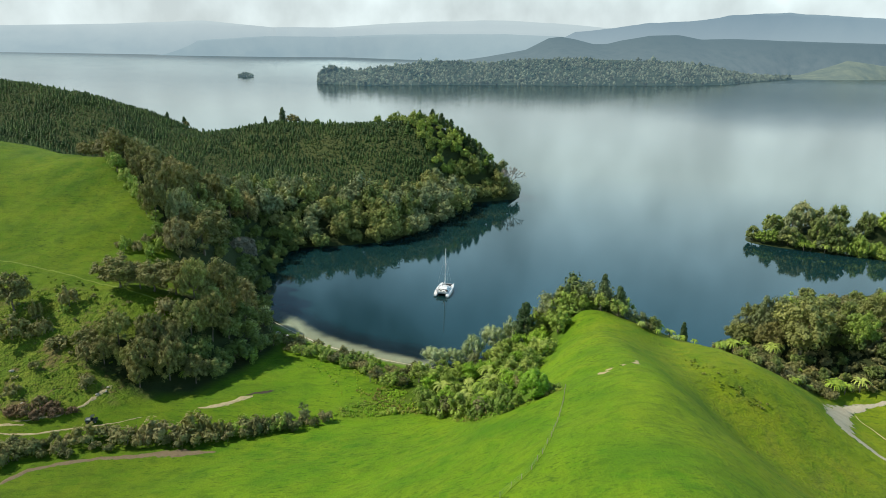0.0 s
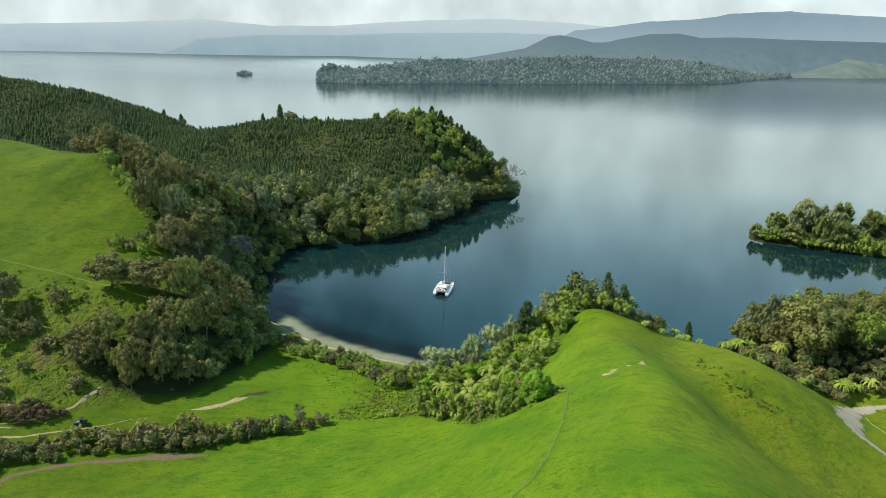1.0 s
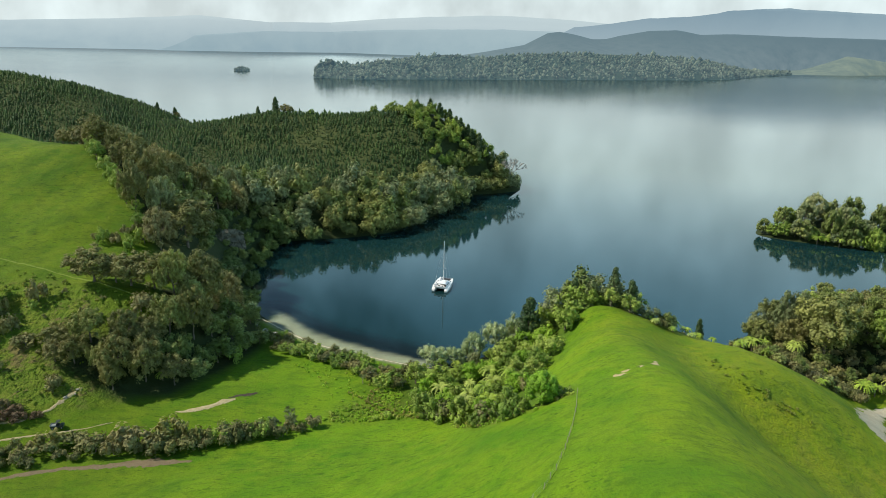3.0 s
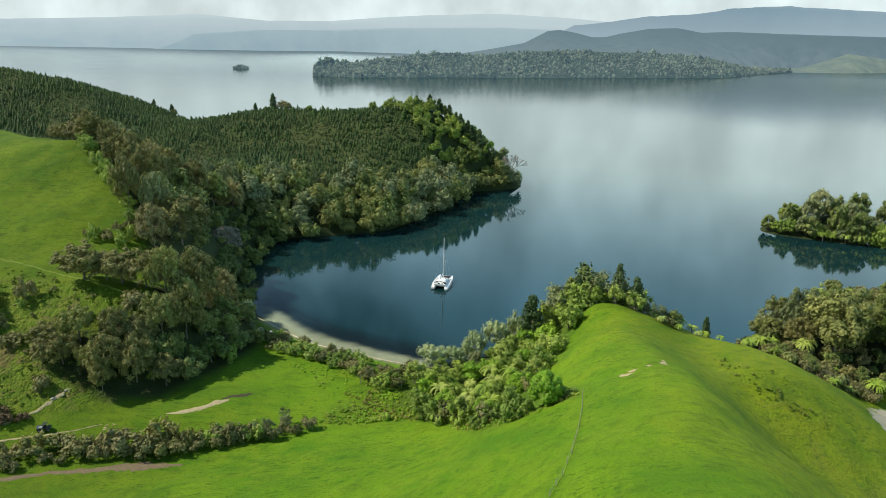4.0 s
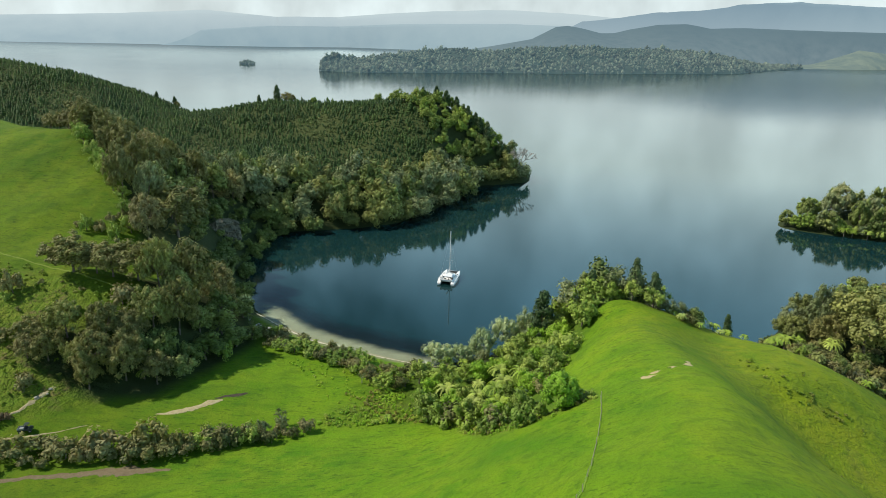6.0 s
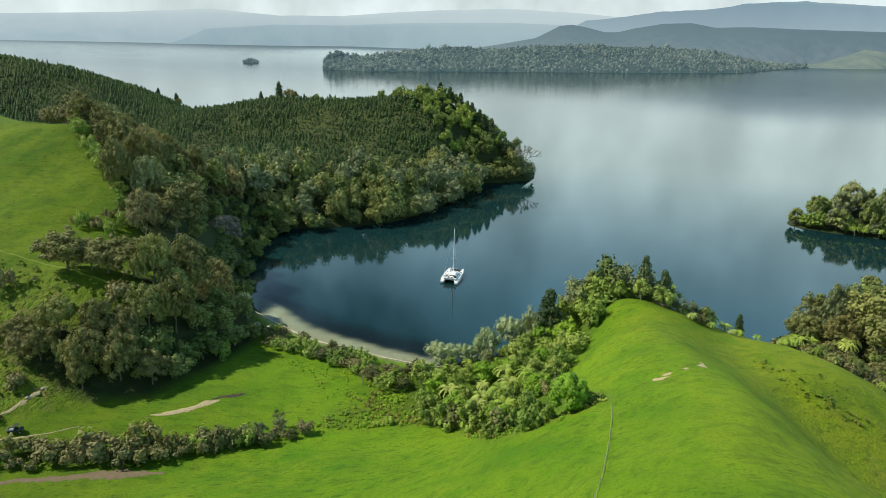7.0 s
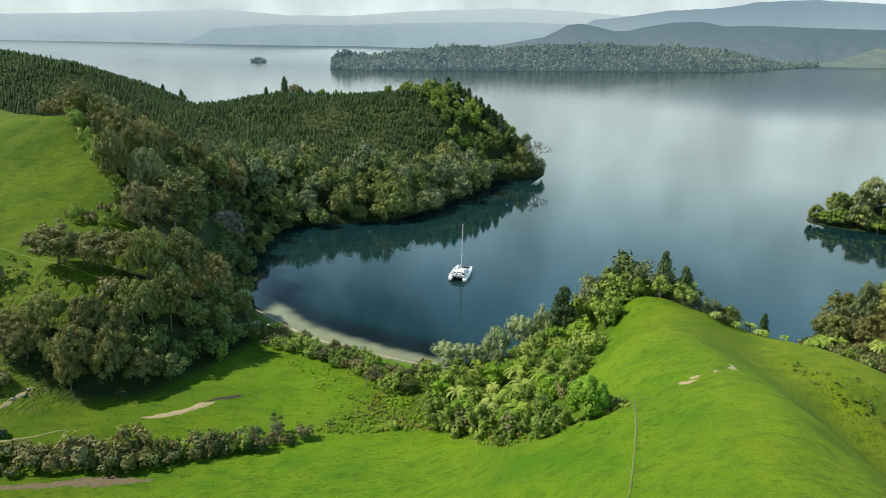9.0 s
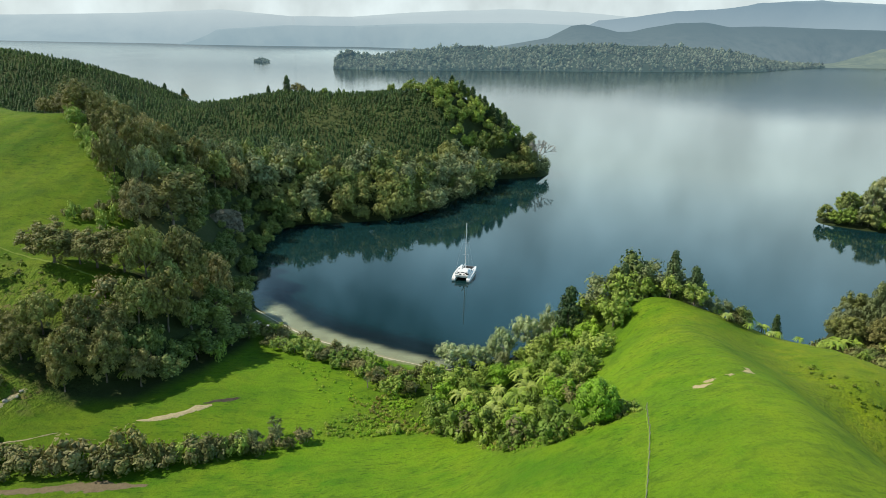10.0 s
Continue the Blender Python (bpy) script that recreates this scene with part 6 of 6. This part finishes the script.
def build_cliff(x, y, turn, wide, tall):
    """A weathered face with ledges and cracks, its back sunk in the bank."""
    nx, nz = 34, 22
    u, v = np.meshgrid(np.linspace(-0.5, 0.5, nx), np.linspace(0, 1, nz))
    pts = []
    for a, b in zip(u.ravel(), v.ravel()):
        px, pz = a * wide, b * tall * (1 - 1.1 * a * a)
        q = Vector((px * 0.45, pz * 0.7, 3.0))
        out = 1.3 * noise.noise(q) + 0.5 * noise.noise(q * 3.1) + 0.35 * math.floor(2.5 * b + noise.noise(q * 0.8)) - 2.6 * b - 3.5 * a * a
        pts.append((px, -out, pz - 1.0))
    idx = np.arange(nx * nz).reshape(nz, nx)
    faces = np.stack([idx[:-1, :-1], idx[:-1, 1:], idx[1:, 1:], idx[1:, :-1]], -1).reshape(-1, 4)
    ob = tagged(new("rock_face", mesh_from("rock_face", pts, faces, CLIFF)), "pale grey weathered rock face in the wooded bank", "cliff")
    ob.matrix_basis = pose(x, y, ground_z(x, y), 0, 0, turn)


build_cliff(-87.5, 251.5, 40, 12, 8.5)

# ---- picnic spot behind the beach ----


def build_picnic_table(x, y, turn):
    table = tagged(new("picnic_table"), "pale grey wooden picnic table with benches on the beach grass", "table")
    table.matrix_basis = pose(x, y, ground_z(x, y) + 0.02, 0, 0, turn)
    for k in range(4):
        bm = bmesh.new()
        add_box(bm, box(-0.3 + 0.2 * k, 0, 0.75, 0.18, 1.9, 0.04), 0.01)
        part("top_board", bm, LINEN, table)
    for sx in (-0.75, 0.75):
        bm = bmesh.new()
        add_box(bm, box(sx, 0, 0.45, 0.26, 1.9, 0.04), 0.01)
        part("bench_board", bm, LINEN, table)
    for sy in (-0.7, 0.7):
        for sx in (-1, 1):
            bm = bmesh.new()
            add_rod(bm, (sx * 0.65, sy, 0), (sx * 0.2, sy, 0.73), 0.045, None, 6)
            part("leg", bm, POST, table)
        bm = bmesh.new()
        add_box(bm, box(0, sy, 0.4, 1.7, 0.06, 0.09), 0.01)
        part("cross_bar", bm, POST, table)
    return table


first = build_picnic_table(-53.6, 190.6, 35)
copy_thing(first, pose(-57.4, 192.4, ground_z(-57.4, 192.4) + 0.02, 0, 0, -20))
for x, y, s in ((-56.2, 190.4, 0.55), (-58.6, 191, 0.6), (-55, 188.8, 0.5), (-60, 194, 0.6)):
    cabbage_tree(x, y, s)
